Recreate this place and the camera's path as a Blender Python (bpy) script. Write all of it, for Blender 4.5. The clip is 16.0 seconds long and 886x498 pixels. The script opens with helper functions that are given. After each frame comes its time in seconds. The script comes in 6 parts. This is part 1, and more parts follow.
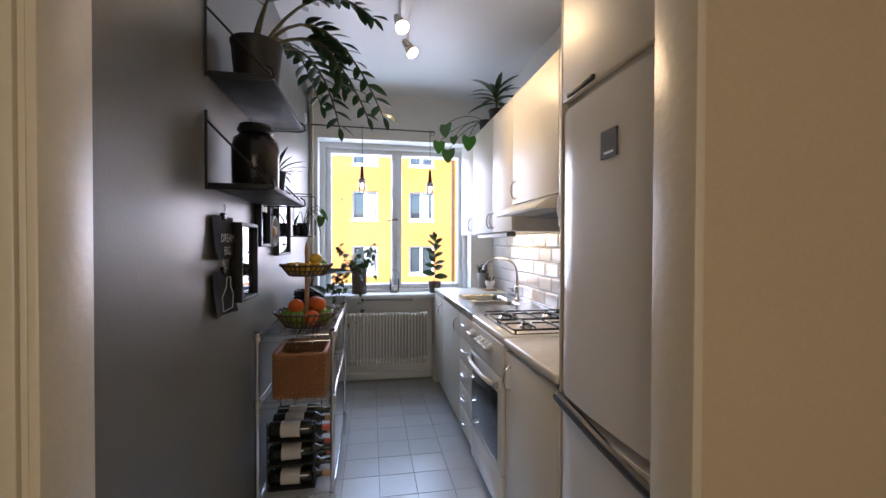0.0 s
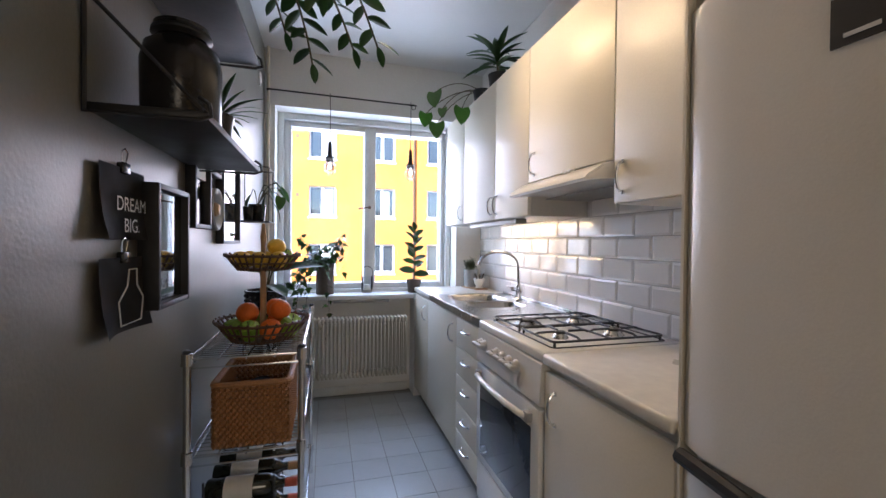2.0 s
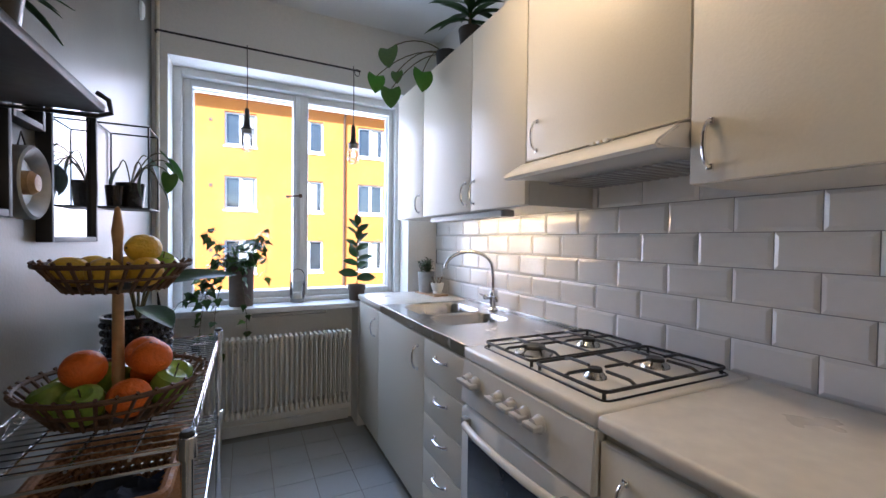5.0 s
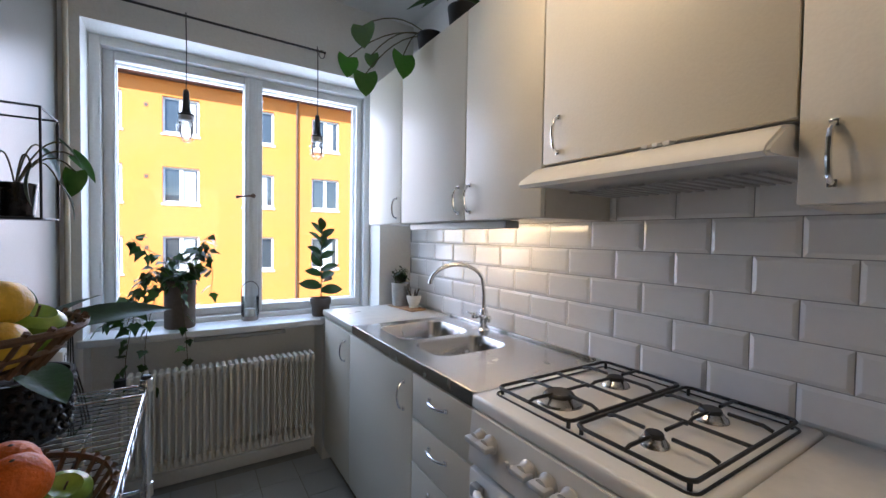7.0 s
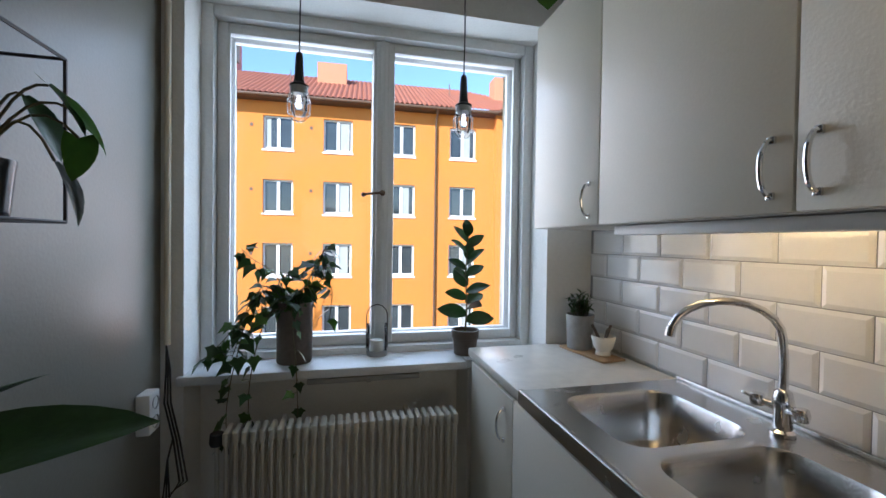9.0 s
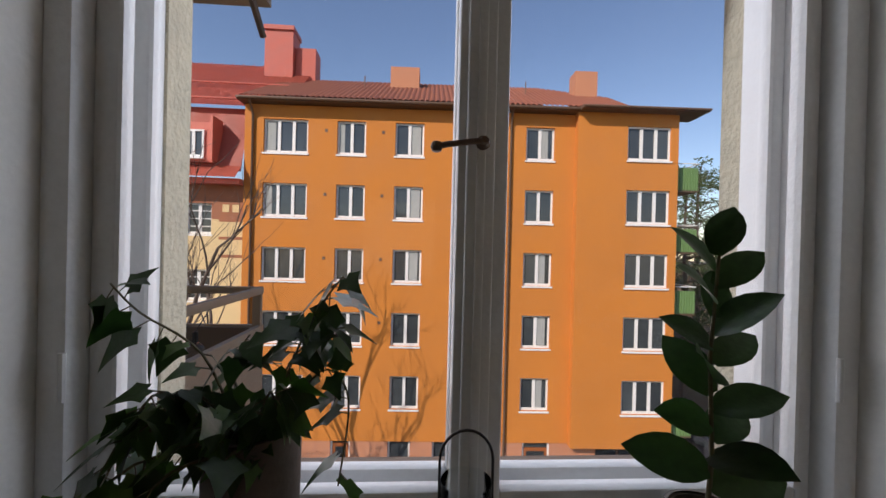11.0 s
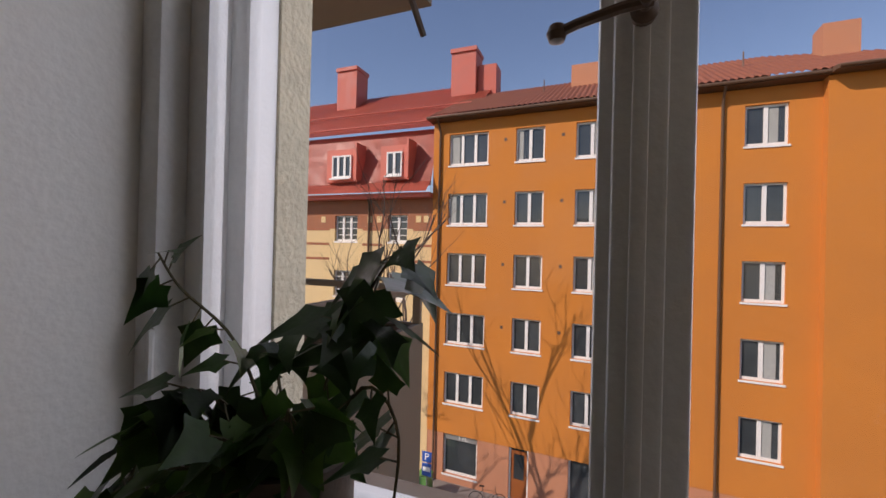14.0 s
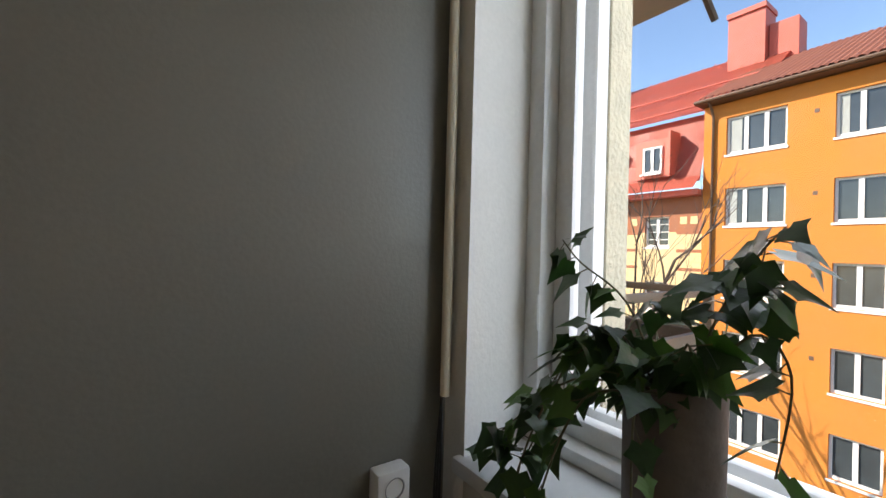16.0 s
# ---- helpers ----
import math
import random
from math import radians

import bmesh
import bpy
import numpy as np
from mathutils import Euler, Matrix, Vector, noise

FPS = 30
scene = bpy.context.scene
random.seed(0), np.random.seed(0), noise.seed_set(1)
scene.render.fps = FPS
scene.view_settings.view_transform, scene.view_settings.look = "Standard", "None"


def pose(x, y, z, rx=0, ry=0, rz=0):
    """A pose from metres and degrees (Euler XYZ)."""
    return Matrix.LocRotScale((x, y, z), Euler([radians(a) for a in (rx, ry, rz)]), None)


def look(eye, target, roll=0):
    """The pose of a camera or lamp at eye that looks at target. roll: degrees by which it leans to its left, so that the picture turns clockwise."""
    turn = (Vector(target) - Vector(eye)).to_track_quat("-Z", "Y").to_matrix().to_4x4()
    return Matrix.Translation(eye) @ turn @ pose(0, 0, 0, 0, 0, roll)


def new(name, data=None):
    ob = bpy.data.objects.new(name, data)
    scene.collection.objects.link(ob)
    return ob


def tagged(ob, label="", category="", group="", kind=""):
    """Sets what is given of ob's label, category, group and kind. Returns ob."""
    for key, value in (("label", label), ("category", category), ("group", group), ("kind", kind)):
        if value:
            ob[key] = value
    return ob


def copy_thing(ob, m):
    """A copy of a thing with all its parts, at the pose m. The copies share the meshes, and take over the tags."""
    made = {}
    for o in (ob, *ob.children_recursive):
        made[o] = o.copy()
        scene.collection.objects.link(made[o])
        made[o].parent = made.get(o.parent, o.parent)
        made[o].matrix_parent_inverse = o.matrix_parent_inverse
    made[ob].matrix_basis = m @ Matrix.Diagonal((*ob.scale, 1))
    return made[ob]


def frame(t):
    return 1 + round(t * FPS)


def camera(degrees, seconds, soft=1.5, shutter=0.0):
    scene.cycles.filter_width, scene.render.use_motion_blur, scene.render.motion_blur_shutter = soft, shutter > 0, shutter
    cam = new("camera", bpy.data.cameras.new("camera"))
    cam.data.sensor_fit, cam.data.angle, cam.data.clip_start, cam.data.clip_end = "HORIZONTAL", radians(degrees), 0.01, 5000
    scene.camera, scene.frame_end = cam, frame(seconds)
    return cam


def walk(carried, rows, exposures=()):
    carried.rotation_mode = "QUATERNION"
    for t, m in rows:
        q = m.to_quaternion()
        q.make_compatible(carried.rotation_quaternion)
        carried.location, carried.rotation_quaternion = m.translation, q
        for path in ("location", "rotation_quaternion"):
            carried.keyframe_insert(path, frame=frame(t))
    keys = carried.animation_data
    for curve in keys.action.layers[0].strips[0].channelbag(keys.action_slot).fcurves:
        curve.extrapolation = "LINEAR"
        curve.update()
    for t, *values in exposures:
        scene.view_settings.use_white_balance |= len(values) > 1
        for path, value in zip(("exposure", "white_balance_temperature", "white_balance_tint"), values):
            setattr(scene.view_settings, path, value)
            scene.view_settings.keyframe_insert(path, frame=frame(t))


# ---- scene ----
cam = camera(94.9, 16.0)
PATH = [
    (0, (0.495, 0.306, 1.327), (0.844, 2.275, 1.301), 0.2),
    (0.5, (0.486, 0.494, 1.306), (0.884, 2.454, 1.282), 0.4),
    (1, (0.457, 0.68, 1.301), (0.883, 2.634, 1.269), 0.3),
    (1.5, (0.41, 0.796, 1.286), (0.906, 2.733, 1.258), 0.6),
    (2, (0.394, 0.859, 1.265), (0.945, 2.781, 1.238), 0.6),
    (2.5, (0.405, 0.951, 1.223), (0.978, 2.867, 1.195), 0.8),
    (3, (0.438, 1.115, 1.193), (1.023, 3.028, 1.158), 0.8),
    (3.5, (0.471, 1.233, 1.192), (1.06, 3.144, 1.159), 0.7),
    (4, (0.485, 1.267, 1.224), (1.079, 3.176, 1.195), 0.8),
    (4.5, (0.446, 1.34, 1.244), (1.104, 3.229, 1.209), 0.8),
    (5, (0.411, 1.429, 1.271), (1.283, 3.228, 1.23), 0.7),
    (5.2, (0.401, 1.456, 1.276), (1.355, 3.213, 1.234), 0.6),
    (7.3, (0.432, 1.831, 1.344), (1.495, 3.524, 1.285), 0.9),
    (7.5, (0.452, 1.896, 1.333), (1.46, 3.622, 1.284), 0.9),
    (8, (0.484, 2.095, 1.346), (1.35, 3.897, 1.304), 1.0),
    (8.5, (0.544, 2.29, 1.344), (1.225, 4.17, 1.306), 0.9),
    (9, (0.585, 2.507, 1.347), (1.051, 4.452, 1.313), 0.8),
    (9.5, (0.592, 2.762, 1.348), (0.859, 4.744, 1.32), 0.7),
    (9.7, (0.602, 2.852, 1.337), (0.817, 4.841, 1.328), 0.8),
    (11.8, (0.631, 3.861, 1.396), (0.75, 5.858, 1.385), 1.3),
    (12, (0.615, 3.806, 1.384), (0.722, 5.803, 1.376), 1.2),
    (12.5, (0.654, 3.926, 1.383), (0.581, 5.925, 1.379), 1.2),
    (13, (0.687, 3.973, 1.376), (0.348, 5.944, 1.376), 1.2),
    (13.5, (0.7, 3.97, 1.358), (0.124, 5.885, 1.359), 1.3),
    (14, (0.709, 3.896, 1.324), (-0.022, 5.758, 1.33), 1.4),
    (14.5, (0.721, 3.804, 1.307), (-0.15, 5.605, 1.309), 1.5),
    (15, (0.707, 3.716, 1.303), (-0.373, 5.4, 1.302), 1.9),
    (15.5, (0.694, 3.648, 1.296), (-0.681, 5.1, 1.305), 1.3),
    (16, (0.693, 3.612, 1.286), (-0.948, 4.755, 1.291), 1.5),
]
walk(cam, [(t, look(e, g, r)) for t, e, g, r in PATH],
     exposures=[(0, 2.35, 5500, 19), (4.0, 2.25, 5350, 19), (5.2, 2.15, 5350, 18), (7.5, 1.8, 5350, 15), (8.5, 1.42, 5450, 12), (9.5, 1.03, 5800, 11),
                (11.8, -0.38, 6950, 26), (14.0, -0.25, 7000, 27), (15.2, 0.05, 7500, 27), (15.6, 0.45, 7200, 21), (16.0, 1.0, 6800, 14)])

# ---- light ----
world = bpy.data.worlds.new("sky")
scene.world = world
world.use_nodes = True
wn = world.node_tree
sky = wn.nodes.new("ShaderNodeTexSky")
sky.sky_type, sky.sun_disc = "NISHITA", False
sky.dust_density, sky.ozone_density, sky.air_density = 0.2, 3.0, 1.1
SUN_AT = Vector((-0.62, -0.60, 0.62)).normalized()
sky.sun_elevation = math.asin(SUN_AT.z)
sky.sun_rotation = math.atan2(SUN_AT.x, SUN_AT.y)
wn.links.new(sky.outputs[0], wn.nodes["Background"].inputs[0])
wn.nodes["Background"].inputs[1].default_value = 0.15
sun = new("sun", bpy.data.lights.new("sun", "SUN"))
sun.data.energy, sun.data.angle, sun.data.color = 4.6, radians(0.55), (1.0, 0.93, 0.82)
sun.matrix_world = look(SUN_AT * 50, (0, 0, 0))


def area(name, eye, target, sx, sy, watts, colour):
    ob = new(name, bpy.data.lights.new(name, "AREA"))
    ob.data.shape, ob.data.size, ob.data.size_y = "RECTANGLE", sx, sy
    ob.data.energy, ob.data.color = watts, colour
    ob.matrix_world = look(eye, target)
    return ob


# sky light in the window opening
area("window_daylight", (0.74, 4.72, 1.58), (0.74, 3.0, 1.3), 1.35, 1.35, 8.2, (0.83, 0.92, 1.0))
# unseen fill lamp added behind the walker; no hall window is built
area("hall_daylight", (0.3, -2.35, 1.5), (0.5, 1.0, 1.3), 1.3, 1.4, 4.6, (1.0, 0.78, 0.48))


# ---- materials ----
def mat(name, colour, rough=0.5, metal=0.0, vary=0.12, scale=6.0, fine=60.0, bump=0.05, each=0.0, coat=0.0, coords="Object"):
    m = bpy.data.materials.new(name)
    m.use_nodes = True
    nt = m.node_tree
    b = nt.nodes["Principled BSDF"]
    co = nt.nodes.new("ShaderNodeTexCoord")
    n1 = nt.nodes.new("ShaderNodeTexNoise")
    n2 = nt.nodes.new("ShaderNodeTexNoise")
    for n, s in ((n1, scale), (n2, fine)):
        n.inputs["Scale"].default_value, n.inputs["Detail"].default_value = s, 4
        nt.links.new(co.outputs[coords], n.inputs["Vector"])
    add = nt.nodes.new("ShaderNodeMath")
    add.operation = "ADD"
    nt.links.new(n1.outputs[0], add.inputs[0])
    nt.links.new(n2.outputs[0], add.inputs[1])
    last = add.outputs[0]
    span = (0.6, 1.4)
    if each:
        info = nt.nodes.new("ShaderNodeObjectInfo")
        mul = nt.nodes.new("ShaderNodeMath")
        mul.operation = "MULTIPLY_ADD"
        mul.inputs[1].default_value = each
        nt.links.new(info.outputs["Random"], mul.inputs[0])
        nt.links.new(last, mul.inputs[2])
        last = mul.outputs[0]
        span = (0.6, 1.4 + each)
    ramp = nt.nodes.new("ShaderNodeMapRange")
    ramp.inputs[1].default_value, ramp.inputs[2].default_value = span
    ramp.inputs[3].default_value, ramp.inputs[4].default_value = 1 - vary, 1 + vary
    nt.links.new(last, ramp.inputs[0])
    mix = nt.nodes.new("ShaderNodeVectorMath")
    mix.operation = "MULTIPLY"
    mix.inputs[0].default_value = colour[:3]
    nt.links.new(ramp.outputs[0], mix.inputs[1])
    nt.links.new(mix.outputs[0], b.inputs["Base Color"])
    rr = nt.nodes.new("ShaderNodeMapRange")
    rr.inputs[1].default_value, rr.inputs[2].default_value = 0.3, 0.7
    rr.inputs[3].default_value, rr.inputs[4].default_value = max(0.02, rough * 0.82), min(1, rough * 1.18)
    nt.links.new(n1.outputs[0], rr.inputs[0])
    nt.links.new(rr.outputs[0], b.inputs["Roughness"])
    b.inputs["Metallic"].default_value = metal
    b.inputs["Coat Weight"].default_value = coat
    if bump:
        bp = nt.nodes.new("ShaderNodeBump")
        bp.inputs["Strength"].default_value, bp.inputs["Distance"].default_value = bump, 0.01
        nt.links.new(n2.outputs[0], bp.inputs["Height"])
        nt.links.new(bp.outputs[0], b.inputs["Normal"])
    return m


def glass(name, tint=(1, 1, 1), rough=0.0):
    m = bpy.data.materials.new(name)
    m.use_nodes = True
    b = m.node_tree.nodes["Principled BSDF"]
    b.inputs["Base Color"].default_value = (*tint, 1)
    b.inputs["Roughness"].default_value = rough
    b.inputs["Transmission Weight"].default_value = 1
    b.inputs["IOR"].default_value = 1.45
    return m


def clear(name):
    """Thin clear pane: straight through, with a faint mirror."""
    m = bpy.data.materials.new(name)
    m.use_nodes = True
    nt = m.node_tree
    nt.nodes.remove(nt.nodes["Principled BSDF"])
    tr, gl, mx = nt.nodes.new("ShaderNodeBsdfTransparent"), nt.nodes.new("ShaderNodeBsdfGlossy"), nt.nodes.new("ShaderNodeMixShader")
    tr.inputs[0].default_value = (0.97, 0.98, 0.98, 1)
    gl.inputs["Roughness"].default_value = 0.01
    fr = nt.nodes.new("ShaderNodeFresnel")
    fr.inputs[0].default_value = 1.3
    nt.links.new(fr.outputs[0], mx.inputs[0])
    nt.links.new(tr.outputs[0], mx.inputs[1])
    nt.links.new(gl.outputs[0], mx.inputs[2])
    nt.links.new(mx.outputs[0], nt.nodes["Material Output"].inputs[0])
    return m


def glow(name, colour, strength):
    m = bpy.data.materials.new(name)
    m.use_nodes = True
    b = m.node_tree.nodes["Principled BSDF"]
    b.inputs["Emission Color"].default_value = (*colour, 1)
    b.inputs["Emission Strength"].default_value = strength
    return m


M_DARKWALL = mat("grey_green_wall_paint", (0.165, 0.160, 0.135), 0.36, vary=0.07, scale=1.6, fine=110, bump=0.06)
M_WHITEWALL = mat("off_white_wall_paint", (0.78, 0.77, 0.73), 0.6, vary=0.05, scale=2, fine=90, bump=0.15)
M_CEIL = mat("ceiling_paint", (0.76, 0.76, 0.74), 0.45, vary=0.04, scale=2, fine=120, bump=0.12)
M_HALL = mat("beige_hall_paint", (0.62, 0.52, 0.36), 0.6, vary=0.05, scale=2, fine=90, bump=0.12)
M_TRIM = mat("cream_gloss_trim", (0.74, 0.68, 0.54), 0.35, vary=0.05, scale=4, bump=0.08)
M_FLOORTILE = mat("pale_blue_grey_floor_tile", (0.50, 0.54, 0.58), 0.22, vary=0.10, scale=7, fine=120, bump=0.10, each=0.5)
M_GROUT = mat("grey_grout", (0.30, 0.31, 0.31), 0.9, vary=0.15, scale=20, bump=0.2)
M_WALLTILE = mat("white_glazed_tile", (0.80, 0.80, 0.79), 0.10, vary=0.03, scale=9, fine=30, bump=0.05, each=0.3)
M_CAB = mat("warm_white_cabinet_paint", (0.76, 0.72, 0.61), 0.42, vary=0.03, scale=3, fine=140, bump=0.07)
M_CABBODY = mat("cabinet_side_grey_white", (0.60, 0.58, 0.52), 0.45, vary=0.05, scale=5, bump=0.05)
M_ENAMEL = mat("white_enamel", (0.82, 0.81, 0.77), 0.14, vary=0.03, scale=7, fine=60, bump=0.03)
M_FRIDGE = mat("white_fridge_lacquer", (0.78, 0.76, 0.70), 0.16, vary=0.03, scale=3, fine=220, bump=0.05)
M_STEEL = mat("brushed_steel", (0.56, 0.55, 0.53), 0.24, 1.0, vary=0.10, scale=8, fine=200, bump=0.06)
M_CHROME = mat("chrome", (0.74, 0.74, 0.75), 0.12, 1.0, vary=0.05, bump=0.0)
M_MARBLE = mat("pale_marbled_laminate", (0.70, 0.67, 0.60), 0.32, vary=0.12, scale=5, fine=22, bump=0.05)
M_BLACK = mat("black_cast_iron", (0.02, 0.02, 0.021), 0.45, vary=0.3, scale=20, bump=0.15)
M_BLACKGLOSS = mat("black_lacquer", (0.013, 0.013, 0.014), 0.22, vary=0.2, bump=0.05)
M_BLACKMATT = mat("black_matt_metal", (0.018, 0.018, 0.019), 0.5, vary=0.2, bump=0.05)
M_OVENGLASS = mat("dark_oven_glass", (0.03, 0.04, 0.06), 0.06, vary=0.2, bump=0.0, coat=0.5)
M_GREYPLASTIC = mat("grey_plastic", (0.30, 0.30, 0.29), 0.4, vary=0.08)
M_KNOB = mat("pale_grey_plastic", (0.50, 0.50, 0.49), 0.35, vary=0.06)
M_WHITEPLASTIC = mat("white_plastic", (0.76, 0.76, 0.73), 0.35, vary=0.04, bump=0.02)
M_WINDOW = mat("white_window_paint", (0.74, 0.75, 0.74), 0.38, vary=0.06, scale=5, fine=80, bump=0.12)
M_RADIATOR = mat("cream_radiator_enamel", (0.56, 0.54, 0.47), 0.4, vary=0.06, scale=6, bump=0.05)
M_SILL = mat("grey_white_sill", (0.66, 0.67, 0.67), 0.4, vary=0.06, scale=6, bump=0.06)
M_LEAF = mat("dark_green_leaf", (0.045, 0.105, 0.028), 0.38, vary=0.35, scale=14, fine=60, bump=0.12, each=0.4)
M_LEAFLIGHT = mat("fresh_green_leaf", (0.09, 0.19, 0.035), 0.4, vary=0.3, scale=12, fine=60, bump=0.12, each=0.4)
M_STEM = mat("green_brown_stem", (0.10, 0.09, 0.04), 0.6, vary=0.3, scale=30)
M_SOIL = mat("potting_soil", (0.035, 0.025, 0.018), 0.95, vary=0.5, scale=60, bump=0.6)
M_WICKER = mat("brown_wicker", (0.36, 0.18, 0.072), 0.55, vary=0.35, scale=40, fine=150, bump=0.4, each=0.5)
M_DARKWICKER = mat("dark_twig", (0.10, 0.055, 0.028), 0.6, vary=0.35, scale=40, bump=0.4)
M_WOOD = mat("pale_wood", (0.40, 0.25, 0.12), 0.5, vary=0.2, scale=14, fine=90, bump=0.15)
M_ORANGE = mat("orange_peel", (0.74, 0.155, 0.010), 0.5, vary=0.12, scale=9, fine=160, bump=0.35)
M_APPLE = mat("green_apple_skin", (0.22, 0.36, 0.05), 0.25, vary=0.22, scale=12, fine=120, bump=0.05)
M_LEMON = mat("lemon_peel", (0.68, 0.44, 0.03), 0.4, vary=0.14, scale=12, fine=130, bump=0.3)
M_PAPER = mat("white_paper", (0.75, 0.74, 0.70), 0.8, vary=0.06)
M_CARD = mat("black_card", (0.03, 0.03, 0.031), 0.8, vary=0.2, scale=15)
M_CHALK = mat("chalk_white", (0.65, 0.65, 0.62), 0.9, vary=0.2)
M_TERRA = mat("grey_brown_clay", (0.11, 0.085, 0.065), 0.7, vary=0.2, scale=18, bump=0.2)
M_ZINC = mat("zinc_pot", (0.36, 0.36, 0.35), 0.5, 0.6, vary=0.15, scale=12)
M_SOCKET = mat("brass_shell", (0.60, 0.55, 0.44), 0.3, 0.7, vary=0.1)
M_GLASS = glass("clear_glass")
M_PANE = clear("window_pane")
M_BULB = glow("warm_bulb", (1.0, 0.70, 0.34), 30)
M_TUBE = glow("warm_tube", (1.0, 0.66, 0.30), 6.5)
M_CANDLE = mat("white_candle_wax", (0.78, 0.76, 0.70), 0.5, vary=0.04)
M_MIRROR = mat("picture_glass", (0.03, 0.03, 0.03), 0.03, vary=0.1, bump=0.0, coat=1.0)
# outdoors
M_ORFACADE = mat("ochre_orange_render", (0.57, 0.200, 0.032), 0.85, vary=0.10, scale=0.5, fine=14, bump=0.25)
M_PINKBASE = mat("salmon_base_render", (0.50, 0.22, 0.12), 0.85, vary=0.10, scale=0.8, fine=14, bump=0.2)
M_YELLOW = mat("pale_yellow_render", (0.72, 0.53, 0.27), 0.85, vary=0.10, scale=0.6, fine=14, bump=0.2)
M_BRICK = mat("red_brick", (0.36, 0.14, 0.07), 0.85, vary=0.22, scale=3, fine=30, bump=0.3)
M_REDROOF = mat("red_sheet_roof", (0.62, 0.15, 0.095), 0.5, vary=0.14, scale=1.2, fine=12, bump=0.1, each=0.3)
M_TILEROOF = mat("brown_red_roof_tile", (0.26, 0.085, 0.045), 0.8, vary=0.22, scale=2, fine=20, bump=0.2)
M_CHIMNEY = mat("red_chimney_sheet", (0.52, 0.12, 0.08), 0.6, vary=0.15, scale=2)
M_GUTTER = mat("brown_gutter", (0.13, 0.075, 0.045), 0.5, vary=0.15)
M_WINWHITE = mat("outer_window_white", (0.78, 0.78, 0.75), 0.5, vary=0.05)
M_WINGLASS = mat("far_window_glass", (0.045, 0.055, 0.06), 0.05, vary=0.5, scale=0.8, fine=3, bump=0.0, coat=0.3, each=0.8)
M_CURTAIN = mat("pale_curtain", (0.36, 0.38, 0.36), 0.9, vary=0.2, scale=6)
M_GREENPANEL = mat("green_balcony_sheet", (0.14, 0.26, 0.09), 0.55, vary=0.12)
M_PLASTER = mat("rough_tan_plaster", (0.50, 0.45, 0.33), 0.95, vary=0.18, scale=12, fine=70, bump=0.9)
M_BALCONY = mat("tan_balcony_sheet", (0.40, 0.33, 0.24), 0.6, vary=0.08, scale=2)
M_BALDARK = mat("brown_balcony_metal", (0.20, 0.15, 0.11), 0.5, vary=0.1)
M_ASPHALT = mat("asphalt", (0.075, 0.072, 0.07), 0.9, vary=0.25, scale=0.4, fine=6, bump=0.3)
M_PAVE = mat("pavement_slabs", (0.24, 0.22, 0.20), 0.9, vary=0.15, scale=1.5, fine=8, bump=0.2)
M_SLOPE = mat("dry_grass_slope", (0.16, 0.105, 0.055), 0.95, vary=0.35, scale=0.6, fine=7, bump=0.6)
M_BARK = mat("grey_brown_bark", (0.11, 0.08, 0.06), 0.9, vary=0.3, scale=10, bump=0.6)
M_PINE = mat("pine_needles", (0.065, 0.105, 0.030), 0.8, vary=0.4, scale=3, fine=20, bump=0.4)
M_CAR = mat("dark_car_paint", (0.03, 0.033, 0.04), 0.2, vary=0.1, coat=0.7, bump=0)
M_TYRE = mat("tyre_rubber", (0.015, 0.015, 0.015), 0.8)
M_DOORWOOD = mat("varnished_brown_door", (0.33, 0.10, 0.025), 0.45, vary=0.2, scale=6)
M_BLUESIGN = mat("blue_sign_enamel", (0.02, 0.10, 0.42), 0.4)
M_GREENBIN = mat("green_bin_plastic", (0.10, 0.26, 0.06), 0.5)
M_CLOTH = mat("dark_blue_cloth", (0.04, 0.05, 0.08), 0.9, vary=0.3, scale=20, bump=0.3)
M_BOTTLE = mat("dark_bottle_glass", (0.012, 0.015, 0.010), 0.08, vary=0.2, bump=0, coat=0.5)
M_PHOTO = mat("cream_print", (0.55, 0.49, 0.36), 0.5, vary=0.25, scale=7)


# ---- mesh helpers ----
def box(bm, x0, x1, y0, y1, z0, z1, bevel=0.0, seg=2):
    r = bmesh.ops.create_cube(bm, size=1, matrix=Matrix.Translation(((x0 + x1) / 2, (y0 + y1) / 2, (z0 + z1) / 2)) @ Matrix.Diagonal((abs(x1 - x0), abs(y1 - y0), abs(z1 - z0), 1)))
    if bevel:
        es = list({e for v in r["verts"] for e in v.link_edges})
        bmesh.ops.bevel(bm, geom=es, offset=bevel, segments=seg, affect="EDGES", profile=0.5)
    return bm


def boxed(*a, bevel=0.0, seg=2):
    return box(bmesh.new(), *a, bevel=bevel, seg=seg)


